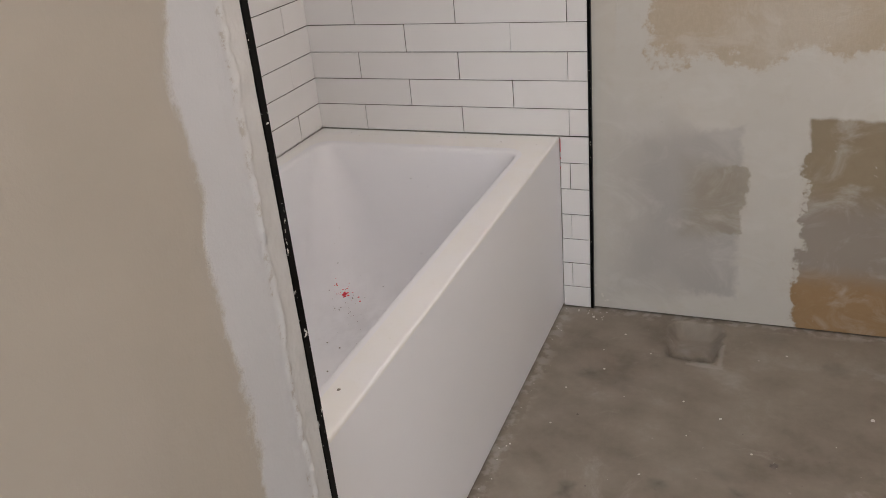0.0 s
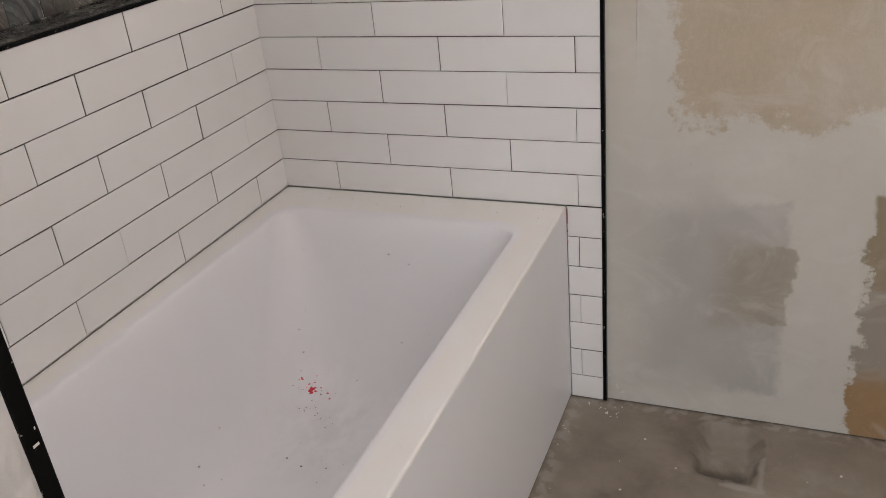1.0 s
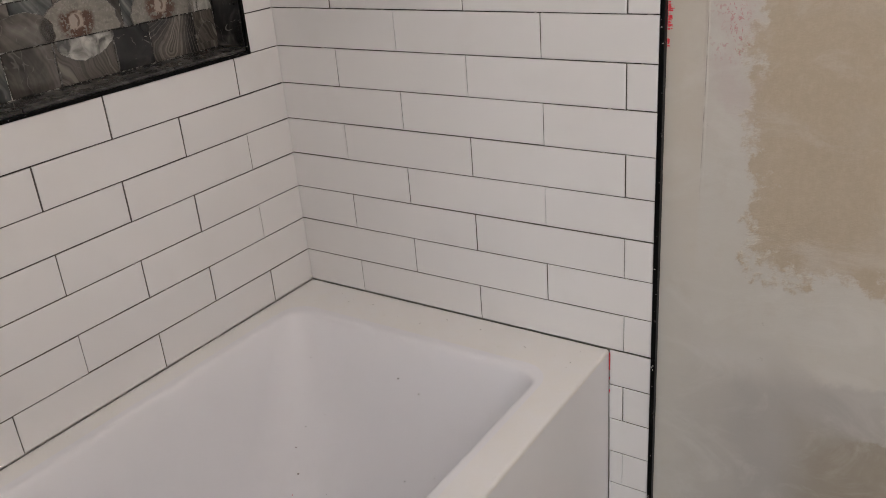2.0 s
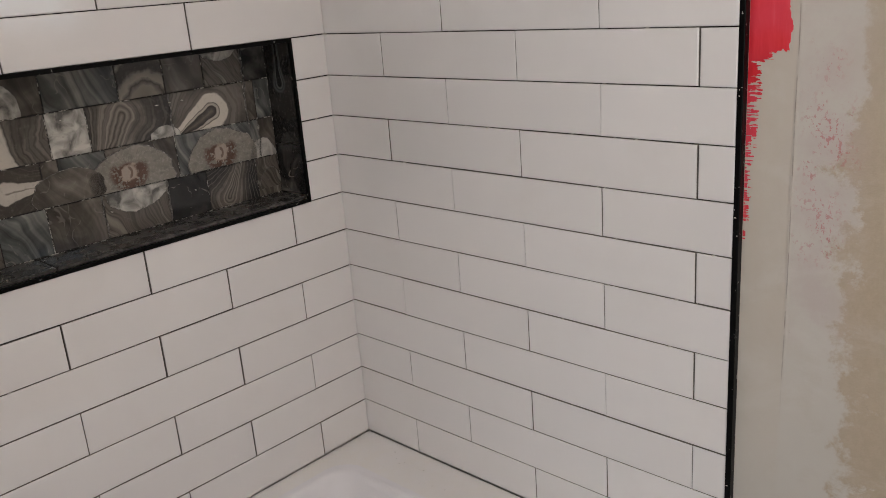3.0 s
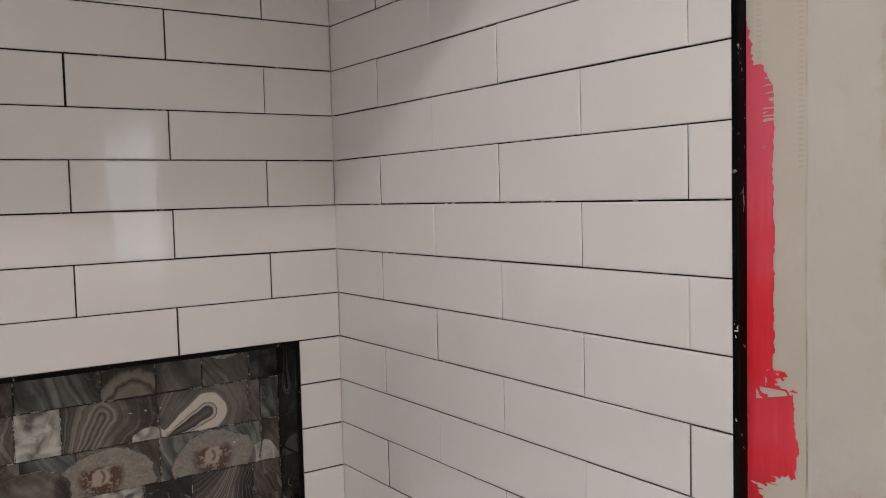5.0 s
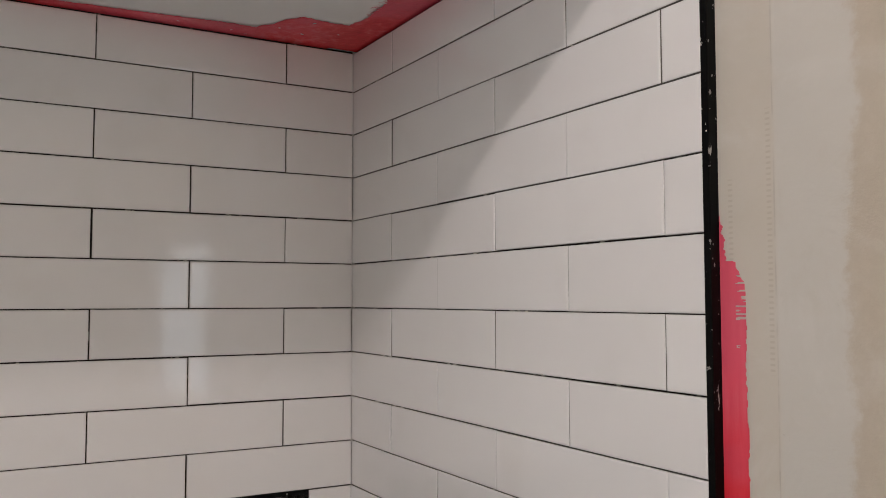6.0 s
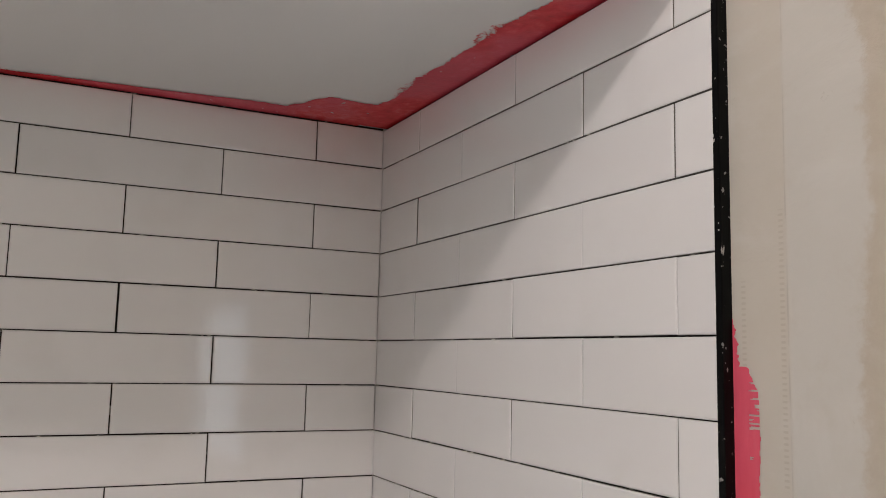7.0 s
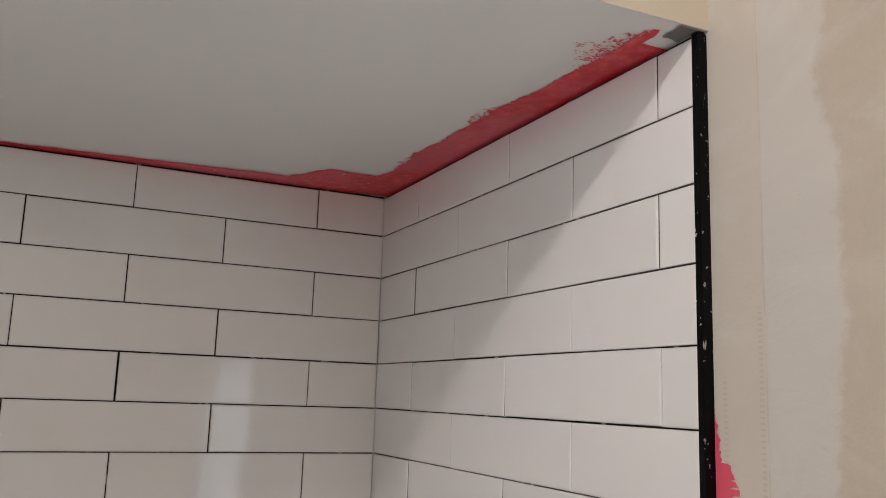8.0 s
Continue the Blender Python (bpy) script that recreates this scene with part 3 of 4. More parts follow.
# ---- tub ----
def rounded(x0, x1, y0, y1, r, z, n=10):
    pts = []
    for cx, cy, a in ((x1 - r, y1 - r, 0), (x0 + r, y1 - r, 90), (x0 + r, y0 + r, 180), (x1 - r, y0 + r, 270)):
        for i in range(n + 1):
            q = radians(a + 90 * i / n)
            pts.append((cx + r * math.cos(q), cy + r * math.sin(q), z))
    return pts


def bathtub():
    h = RIM - 0.0004
    ox0, ox1, oy0, oy1 = -0.0040, 0.745, NEAR + 0.012, 0.0030
    ix0, ix1, iy0, iy1 = 0.062, 0.668, NEAR + 0.12, -0.128
    loops = []
    for inset, z in ((0, 0.011), (0, 0.02), (0, h - 0.009), (0, h - 0.0055), (0.0005, h - 0.0030), (0.0016, h - 0.0013), (0.0032, h - 0.0003), (0.0055, h), (0.009, h)):
        loops.append(rounded(ox0 + inset, ox1 - inset, oy0 + inset, oy1 - inset, 0.0035, z))
    # lip, walls and floor of the basin: inset left, right, far, near; depth; corner radius
    for a, b, f, n, dz, r in ((-0.018, -0.016, -0.019, -0.018, 0.0, 0.058), (-0.008, -0.006, -0.009, -0.008, 0.0, 0.055), (-0.004, -0.003, -0.0045, -0.004, -0.0006, 0.053), (0.000, 0.000, 0.000, 0.0, -0.0024, 0.051),
                              (0.003, 0.002, 0.004, 0.003, -0.0060, 0.05), (0.006, 0.004, 0.009, 0.006, -0.014, 0.052), (0.013, 0.010, 0.022, 0.013, -0.05, 0.072), (0.026, 0.022, 0.052, 0.03, -0.15, 0.125),
                              (0.040, 0.036, 0.084, 0.06, -0.26, 0.165), (0.054, 0.050, 0.112, 0.10, -0.335, 0.185), (0.074, 0.070, 0.142, 0.14, -0.378, 0.19),
                              (0.102, 0.098, 0.172, 0.18, -0.399, 0.16), (0.14, 0.14, 0.21, 0.23, -0.408, 0.14), (0.20, 0.20, 0.30, 0.33, -0.4115, 0.08), (0.28, 0.28, 0.5, 0.5, -0.412, 0.02)):
        loops.append(rounded(ix0 + a, ix1 - b, iy0 + n, iy1 - f, r, h + dz))
    tub = tagged(new("bathtub"), "white acrylic alcove bathtub, dusty, with flat apron", "bathtub")
    n = len(loops[0])
    for name, lo, hi in (("apron", 0, 2), ("rim", 2, 9), ("basin", 9, len(loops) - 1)):
        own = loops[lo:hi + 1]
        verts = [p for l in own for p in l]
        faces = [(k * n + i, k * n + (i + 1) % n, (k + 1) * n + (i + 1) % n, (k + 1) * n + i) for k in range(len(own) - 1) for i in range(n)]
        if name == "basin":
            faces.append(tuple((len(own) - 1) * n + i for i in range(n)))
        ob = new(name, mesh_of(name, verts, faces, M_RIM if name == "rim" else M_TUB, True))
        ob.parent = tub
    return tub


tub = bathtub()

# ---- niche lined with polished agate tile ----
INK, COAL, BONE = (0.012, 0.012, 0.013), (0.028, 0.028, 0.028), (0.54, 0.505, 0.44)
A_DARK = agate_cloud("black_agate", [(0.36, INK), (0.50, (0.028, 0.028, 0.028)), (0.60, (0.065, 0.064, 0.060)), (0.72, (0.14, 0.135, 0.125))], 14, 0.5)
A_TEAL = agate_cloud("smoky_teal_agate", [(0.36, (0.024, 0.027, 0.027)), (0.46, (0.070, 0.076, 0.074)), (0.56, (0.15, 0.155, 0.147)), (0.68, (0.27, 0.27, 0.25))], 11, 0.3, 1.0, 0.55)
A_PALE = agate_cloud("pale_grey_agate", [(0.34, (0.10, 0.10, 0.093)), (0.44, (0.25, 0.245, 0.225)), (0.54, (0.40, 0.39, 0.36)), (0.66, (0.56, 0.55, 0.51))], 38, 0.7)
A_BROWN = agate_cloud("brown_grey_agate", [(0.36, (0.030, 0.027, 0.024)), (0.47, (0.068, 0.061, 0.053)), (0.55, (0.125, 0.113, 0.098)), (0.66, (0.22, 0.20, 0.175))], 12, 0.25, 1.0, 0.35)
A_STRIPE = agate_cloud("striped_brown_agate", [(0.36, (0.040, 0.036, 0.031)), (0.47, (0.14, 0.125, 0.108)), (0.53, (0.075, 0.067, 0.058)), (0.62, (0.23, 0.21, 0.18))], 14, 0.2, 1.0, 0.8)
GREYS = [(0.0, (0.21, 0.185, 0.155)), (0.07, (0.055, 0.048, 0.042)), (0.12, (0.24, 0.215, 0.18)), (0.19, (0.085, 0.076, 0.066)), (0.25, (0.27, 0.24, 0.205)), (0.33, (0.12, 0.108, 0.094)),
         (0.45, (0.22, 0.195, 0.165)), (0.56, (0.095, 0.085, 0.074)), (0.75, (0.065, 0.060, 0.054)), (1.0, COAL)]
A_EYE = agate_rings("white_eyed_agate", (0.004, -0.007), 0.034, 0.125, 26, 4.0,
                    [(0.0, (0.13, 0.11, 0.09)), (0.045, (0.05, 0.045, 0.04)), (0.075, (0.035, 0.03, 0.027)), (0.088, (0.46, 0.42, 0.36)), (0.11, (0.42, 0.385, 0.33)), (0.122, (0.07, 0.062, 0.055)), (0.136, (0.60, 0.56, 0.49)),
                     (0.235, (0.62, 0.58, 0.51)), (0.258, (0.13, 0.115, 0.10)), (0.40, (0.19, 0.17, 0.145)), (0.52, (0.085, 0.076, 0.067)), (0.66, (0.17, 0.155, 0.133)), (1.0, (0.06, 0.055, 0.05))], 0.22)
A_SWIRL = agate_rings("swirled_grey_agate", (-0.014, 0.014), 0.019, 0.16, 62, 4.2, GREYS, 0.3)
A_ARC = agate_rings("arched_grey_agate", (0.05, 0.045), 0.035, 0.20, 40, 3.0,
                    [(0.0, (0.30, 0.28, 0.245)), (0.28, (0.25, 0.225, 0.19)), (0.33, (0.045, 0.040, 0.036)), (0.42, (0.04, 0.036, 0.032)), (0.47, (0.16, 0.142, 0.12)), (0.70, (0.085, 0.078, 0.068)), (1.0, COAL)], 0.3)
A_WEDGE = agate_rings("wedge_banded_agate", (-0.012, -0.022), 0.013, 0.09, -118, 4.2, GREYS, 0.25)
A_BAND = agate_rings("cream_banded_agate", (-0.060, 0.020), 0.046, 0.12, 120, 2.4,
                     [(0.0, BONE), (0.36, (0.48, 0.445, 0.39)), (0.42, (0.05, 0.046, 0.042)), (0.50, (0.19, 0.175, 0.15)), (0.57, (0.04, 0.037, 0.034)), (0.66, (0.16, 0.146, 0.126)), (0.76, (0.05, 0.046, 0.042)), (1.0, (0.10, 0.092, 0.082))], 0.3)
A_TEAR = agate_rings("pale_tear_agate", (-0.016, 0.0), 0.019, 0.075, 180, 3.0,
                     [(0.0, (0.16, 0.14, 0.12)), (0.05, (0.50, 0.47, 0.42)), (0.30, (0.46, 0.43, 0.38)), (0.345, (0.05, 0.045, 0.04)), (0.5, (0.06, 0.054, 0.048)), (1.0, (0.045, 0.041, 0.037))], 0.3, lines=0.1, pale=0.1)
A_RINGED = agate_rings("dark_ringed_agate", (0.0, 0.020), 0.013, 0.06, -90, 3.0,
                       [(0.0, INK), (0.18, (0.016, 0.017, 0.017)), (0.25, (0.11, 0.12, 0.115)), (0.33, (0.035, 0.038, 0.038)), (0.42, (0.085, 0.092, 0.09)), (0.55, (0.02, 0.021, 0.021)), (1.0, INK)], 0.2, lines=0.0, pale=0.0)
A_GEODE1 = agate_geode("rust_geode_slice", (-0.008, 0.014))
A_GEODE2 = agate_geode("rust_geode_slice_far", (-0.004, 0.013))


def stone_mesh(w, h, material, depth=0.006):
    a, b, e = w / 2, h / 2, 0.0007
    ring = lambda u, v, y: [(-u, y, -v), (u, y, -v), (u, y, v), (-u, y, v)]
    verts = ring(a, b, depth) + ring(a, b, 0.0006) + ring(a - e, b - e, 0.0)
    faces = [(8, 9, 10, 11)]
    for k in (0, 4):
        faces += [(k + i, k + (i + 1) % 4, k + 4 + (i + 1) % 4, k + 4 + i) for i in range(4)]
    return mesh_of("agate_tile", verts, faces, material)


A_ARC2 = agate_rings("toothed_grey_agate", (0.004, -0.045), 0.052, 0.30, 60, 1.9,
                     [(0.0, (0.15, 0.132, 0.11)), (0.30, (0.24, 0.215, 0.18)), (0.40, (0.05, 0.045, 0.04)), (0.46, (0.28, 0.255, 0.215)), (0.54, (0.22, 0.20, 0.17)), (0.60, (0.045, 0.04, 0.036)), (0.74, (0.05, 0.045, 0.04)), (0.80, (0.30, 0.28, 0.245)), (1.0, (0.26, 0.24, 0.21))], 0.45)


def sill_material():
    """Black stone under a film of dry dust, scraped along its length."""
    g = Graph("dusty_black_stone", 0.25)
    drag = g.noise(1.0, 5, g.vec(g.mul(g.x, 22.0), g.mul(g.y, 40.0), g.mul(g.z, 130.0)), rough=0.65)
    n = g.noise(30, 5, g.shifted(), rough=0.65)
    col = g.ramp(g.add(g.mul(drag, 0.55), g.mul(n, 0.45)), [(0.38, (0.020, 0.020, 0.020)), (0.50, (0.055, 0.054, 0.051)), (0.60, (0.12, 0.116, 0.108)), (0.72, (0.26, 0.25, 0.235))])
    g.color(col)
    return g.rough(g.step(n, 0.4, 0.65, 0.12, 0.45)).mat


A_SILL = sill_material()


def niche_grout_material():
    """Black grout with pale haze left on it in patches."""
    g = Graph("hazed_black_grout", 0.9)
    n = g.add(g.mul(g.noise(35, 4, rough=0.7), 0.6), g.mul(g.noise(260, 3), 0.4))
    return g.color(g.mix(g.step(n, 0.51, 0.58), (0.016, 0.015, 0.014), (0.44, 0.42, 0.385))).mat


M_HAZED = niche_grout_material()


def rim_material():
    """The broken, frosted border of a slice."""
    g = Graph("frosted_slice_border", 0.3)
    g.color(g.ramp(g.noise(160, 5, rough=0.7), [(0.40, (0.03, 0.028, 0.026)), (0.54, (0.12, 0.113, 0.103)), (0.66, (0.42, 0.40, 0.365))]))
    return g.mat


A_RIM = rim_material()


def slice_mesh(rx, rz, low, material, seed, hanging=False):
    """A stone slice with a wavering outline, cut off straight below, or above where it hangs."""
    front, back, k = [], [], 56
    for i in range(k):
        q = 6.28319 * i / k
        wob = 1 + 0.10 * noise.noise(Vector((math.cos(q) * 1.6, math.sin(q) * 1.6, seed * 31))) + 0.05 * noise.noise(Vector((math.cos(q) * 6, math.sin(q) * 6, seed * 17)))
        x, z = rx * wob * math.cos(q), max(low, rz * wob * math.sin(q))
        z, x = (-z, -x) if hanging else (z, x)
        front.append((x * 0.99, -0.0006, z))
        back.append((x, 0.003, z))
    inner = [(x * 0.980, -0.0007, z * 0.97) for x, _, z in front]
    ring = lambda a, b: [(a + i, b + i, b + (i + 1) % k, a + (i + 1) % k) for i in range(k)]
    me = mesh_of("agate_slice", front + back + inner, [tuple(2 * k + i for i in range(k))] + ring(0, k) + ring(2 * k, 0), material)
    me.materials.append(A_RIM)
    for p in me.polygons[1 + k:]:
        p.material_index = 1
    return me


def niche():
    y0, y1, z0, z1 = NICHE
    ob = tagged(new("wall_niche"), "recessed niche lined with polished black and grey agate tile", "niche")
    ob.matrix_world = pose(0, (y0 + y1) / 2, z0)
    inv = ob.matrix_world.inverted()

    def child(name, me, m, label=""):
        c = new(name, me)
        c.parent = ob
        c.matrix_local = inv @ m
        return tagged(c, label)

    def bar(name, span, material, label="", bevel=0.0008):
        bm = boxes(span, bevel=bevel)
        bmesh.ops.transform(bm, matrix=inv, verts=bm.verts)
        return part(name, bm, material, ob, label)

    bar("grout_bed", (-NDEEP - 0.0098, -NDEEP - 0.0012, y0 - 0.008, y1 + 0.008, z0 - 0.008, z1 + 0.008), M_HAZED, "dark hazed grout behind the stone", 0.0)
    # metal frame round the opening
    w = 0.0065
    for s in ((-0.004, 0.0018, y1 - w, y1 + 0.0005, z0 + w, z1 - w), (-0.004, 0.0018, y0 - 0.0005, y0 + w, z0 + w, z1 - w),
              (-0.004, 0.0018, y0 - 0.0005, y1 + 0.0005, z1 - w, z1 + 0.0005), (-0.004, 0.0018, y0 - 0.0005, y1 + 0.0005, z0 - 0.0005, z0 + w)):
        bar("edge_strip", s, M_TRIM, "black metal edge strip")
    sill = z0 + 0.013
    rows = [(RIM + 0.7875, z1 - 0.004), (RIM + 0.7125, RIM + 0.7875), (RIM + 0.6375, RIM + 0.7125), (sill, RIM + 0.6375)]
    r = random.Random(3)
    pool = [A_DARK, A_TEAL, A_BROWN, A_SWIRL, A_ARC, A_STRIPE, A_BAND, A_BROWN, A_DARK, A_TEAL]
    plan = [
        [(-0.087, None), (-0.140, A_DARK), (-0.226, A_STRIPE), (-0.305, A_BROWN), (-0.392, A_ARC2), (-0.520, A_TEAL), (-0.61, A_BROWN)],
        [(-0.087, None), (-0.122, A_TEAL), (-0.145, A_BROWN), (-0.302, A_EYE), (-0.455, A_SWIRL), (-0.522, A_PALE), (-0.62, A_BAND)],
        [(-0.087, None), (-0.124, A_BROWN), (-0.303, A_TEAL), (-0.435, A_BROWN), (-0.516, A_TEAL), (-0.545, A_BROWN), (-0.63, A_TEAR)],
        [(-0.087, None), (-0.141, A_STRIPE), (-0.251, A_WEDGE), (-0.334, A_DARK), (-0.455, A_STRIPE), (-0.55, A_BROWN), (-0.63, A_TEAL)],
    ]
    g = 0.0019
    for (lo, hi), cells in zip(rows, plan):
        while cells[-1][0] > y0 + 0.03:
            cells.append((max(cells[-1][0] - r.choice((0.08, 0.12, 0.16)), y0 + 0.006), r.choice(pool)))
        for (a, _), (b, mat) in zip(cells, cells[1:]):
            child("agate_tile", stone_mesh(a - b - g, hi - lo - g, mat), pose(-NDEEP + r.uniform(-0.0004, 0.0004), (a + b) / 2, (lo + hi) / 2, r.uniform(-0.2, 0.2), 0, 90 + r.uniform(-0.3, 0.3)))
    # irregular slices let into the courses: centre y, height over the rim, half sizes, lower edge, stone
    for cy, cz, rx, rz, low, mat, hanging in (
            (-0.210, 0.652, 0.076, 0.058, 0.6385, A_GEODE2, False), (-0.390, 0.652, 0.080, 0.058, 0.6385, A_GEODE1, False), (-0.392, 0.6365, 0.060, 0.040, 0.636, A_PALE, True),
            (-0.188, 0.8555, 0.040, 0.024, 0.855, A_PALE, True), (-0.505, 0.655, 0.062, 0.040, 0.6385, A_BROWN, False), (-0.318, 0.7135, 0.030, 0.020, 0.713, A_PALE, False),
            (-0.120, 0.640, 0.030, 0.036, 0.6385, A_PALE, False), (-0.585, 0.800, 0.030, 0.040, 0.7885, A_PALE, False), (-0.110, 0.580, 0.026, 0.034, 0.575, A_STRIPE, False)):
        child("agate_slice", slice_mesh(rx, rz, low - cz, mat, cy, hanging), pose(-NDEEP + 0.0001, cy, RIM + cz, 0, 0, 90))
    # frosted seams between some stones
    for a, lo, hi in ((-0.334, sill, RIM + 0.6375), (-0.143, RIM + 0.70, z1 - 0.006), (-0.124, RIM + 0.6375, RIM + 0.7125), (-0.303, RIM + 0.7125, RIM + 0.7875), (-0.455, sill, RIM + 0.6375)):
        verts, faces, k = [], [], 26
        for i in range(k + 1):
            z = lo + (hi - lo) * i / k
            c = a + 0.005 * noise.noise(Vector((z * 45, a * 9, 1.0)))
            hw = 0.0016 + 0.0016 * noise.noise(Vector((z * 120, a * 9, 2.0)))
            verts += [(-NDEEP + 0.0008, c - hw, z), (-NDEEP + 0.0008, c + hw, z)]
        faces = [(2 * i, 2 * i + 1, 2 * i + 3, 2 * i + 2) for i in range(k)]
        child("crystal_seam", mesh_of("crystal_seam", verts, faces, A_RIM), Matrix.Identity(4))
    # returns, sill and head
    for y, turn in ((y1 + 0.0002, 0), (y0 - 0.0002, 180)):
        side = -0.006 if turn == 0 else 0.006
        for lo, hi, mat in ((sill, RIM + 0.66, A_DARK), (RIM + 0.66, z1 - 0.004, A_RINGED)):
            child("agate_tile", stone_mesh(NDEEP - 0.006, hi - lo - g, mat), pose(-0.0035 - NDEEP / 2, y + side, (lo + hi) / 2, 0, 0, turn))
    cuts = [y1 - 0.006, y1 - 0.19, y1 - 0.50, y1 - 0.80, y0 + 0.006]
    for a, b in zip(cuts, cuts[1:]):
        for z, tilt, mat in ((sill - 0.0005, -90, A_SILL), (z1 - 0.0045, 90, A_DARK)):
            me = stone_mesh(a - b - g, NDEEP - 0.005, mat)
            child("agate_tile", me, pose(-0.0035 - NDEEP / 2, (a + b) / 2, z, 0, 0, 90) @ pose(0, 0, 0, tilt, 0, 0))
    return ob


niche()


# ---- red waterproofing brushed over the edges ----
def film(name, label, at, inside, u0, u1, v0, v1, cu=0.0012, cv=0.0012, material=None):
    """A thin coat made of small cells; inside(u, v) says where the brush reached, at(u, v) where that lies."""
    verts, faces = [], []
    nu, nv = int((u1 - u0) / cu), int((v1 - v0) / cv)
    index = {}
    for i in range(nu):
        for j in range(nv):
            u, v = u0 + (i + 0.5) * cu, v0 + (j + 0.5) * cv
            if inside(u, v):
                quad = []
                for a, b in ((i, j), (i + 1, j), (i + 1, j + 1), (i, j + 1)):
                    if (a, b) not in index:
                        index[a, b] = len(verts)
                        verts.append(at(u0 + a * cu, v0 + b * cv))
                    quad.append(index[a, b])
                faces.append(tuple(quad))
    ob = new(name, mesh_of(name, verts, faces, material or M_RED))
    return tagged(ob, label, "paint", kind="structure")


def wave(u, v, f, seed):
    return noise.noise(Vector((u * f, v * f, seed * 7.3)))


def end_ceiling_red(x, d):
    """d: distance from the end wall."""
    w = 0.062 + 0.010 * wave(x, 0, 9, 1) + 0.004 * wave(x, 0, 40, 2) + 0.004 * wave(x, d, 160, 3)
    w -= 0.020 * min(1.0, max(0.0, (x - 0.50) / 0.26))
    if 0.785 < x and d < 0.030 + 0.010 * wave(x, d, 40, 4):
        return False
    if x > 0.822 + 0.008 * wave(x, d, 50, 5):
        return False
    if d < w:
        return wave(x, d, 70, 6) < 0.72
    dry = max(0.0, 1 - abs(x - 0.50) / 0.06) * 0.022 + max(0.0, 1 - abs(x - 0.75) / 0.07) * 0.050 + max(0.0, 1 - abs(x - 0.24) / 0.1) * 0.014
    return d < w + dry and wave(x * 1.4, d * 0.55, 420, 7) + 0.5 * wave(x, d, 110, 26) > -0.05 + 0.55 * (d - w) / max(dry, 0.001)


def west_ceiling_red(y, d):
    """d: distance from the long wall, y: distance from the end wall."""
    if y < 0.195 - 0.50 * (d - 0.055) + 0.005 * wave(y, d, 60, 8):
        w = 0.135 + 0.006 * wave(y, 0, 20, 9) + 0.004 * wave(y, d, 130, 9)
        if y < 0.05:
            return False
        return d < w and wave(y, d, 70, 10) < 0.6
    w = max(0.012, 0.055 - (y - 0.17) * 0.085) + 0.005 * wave(y, 0, 16, 11) + 0.0025 * wave(y, 0, 60, 12) + 0.0015 * wave(y, d, 200, 13)
    return d < w and wave(y, d, 80, 14) < 0.72


def side_red(x, z):
    """The coat on the drywall beside the trim; x from the trim, z over the tub rim."""
    if z < 0.828 + 0.004 * wave(x, 0, 130, 48) + 0.003 * wave(x, 0, 420, 49) - 0.006 * (x < 0.02):
        return False
    if z > 0.82:
        if z > 1.20:
            w = 0.030 - (z - 1.20) * 0.75 + 0.008 * wave(x, z, 150, 15)
            if z > 1.223:
                w = 0.008 - (z - 1.223) * 0.15 + 0.003 * wave(0, z, 250, 16)
        elif z > 0.93:
            w = 0.0295 + 0.003 * wave(0, z, 12, 17) + 0.0025 * wave(0, z, 60, 18)
        else:
            w = 0.050 + 0.0045 * math.exp(-((z - 0.857) / 0.024) ** 2) + 0.0008 * wave(0, z, 60, 19)
            if 0.900 < z < 0.912 and x > 0.010:
                return x < w and (wave(x, z, 120, 20) > 0.30 or z < 0.902 + 0.25 * (x - 0.02))
            if 0.912 < z < 0.98 and x > 0.020:
                return x < w + 0.004 and wave(x * 0.5, z, 300, 21) + 0.8 * wave(x, z, 60, 29) < 0.30 - (x - 0.02) * 14
        if z > 1.14 and x > 0.018:
            return x < w and wave(x * 0.08, z, 480, 22) + 0.4 * wave(x, z, 70, 28) < 0.25
        return x < w + 0.002 * wave(x, z, 150, 23)
    return False


def dry_side_red(x, z):
    """The dry end of the brush stroke below it: bristle lines that thin out downwards and outwards."""
    q = min(1.0, max(0.0, (z - 0.575) / 0.255))
    w = 0.011 + 0.012 * q ** 1.5 + 0.002 * wave(0, z, 30, 24) + (0.012 if z > 0.818 else 0)
    hatch = wave(x * 0.10, z, 620, 25) + 0.5 * wave(x, z * 0.35, 260, 26) + 0.5 * wave(x, z, 70, 27)
    return x < w + 0.004 * wave(x * 0.1, z, 500, 28) and hatch > 0.33 - 0.85 * q ** 0.8 + 0.75 * (x / w) ** 2 - 0.25 * (x < 0.004)


film("red_ceiling_coat", "red waterproofing paint brushed on the soffit along the end wall", lambda u, v: (u, -v, TOP - 0.0007), end_ceiling_red, 0.001, 0.84, -0.006, 0.13)
film("red_ceiling_coat", "thin red waterproofing paint line on the soffit along the long wall", lambda u, v: (v, -u, TOP - 0.0013), west_ceiling_red, 0.03, 1.40, -0.006, 0.15)
film("red_wall_coat", "red waterproofing paint brushed on drywall beside the black trim", lambda u, v: (EDGE + 0.009 + u, DRY - 0.0007, RIM + v), side_red, 0.0, 0.07, 0.82, 1.27, 0.0009, 0.0008)
film("dry_red_stroke", "dry bristly red brush stroke fading down the drywall", lambda u, v: (EDGE + 0.009 + u, DRY - 0.0004, RIM + v), dry_side_red, 0.0, 0.045, 0.575, 0.838, 0.0008, 0.0007)



def dab(x, d):
    return 0.808 + 0.006 * wave(x, d, 60, 71) < x < 0.838 and d < 0.020 + 0.006 * wave(x, d, 50, 72)


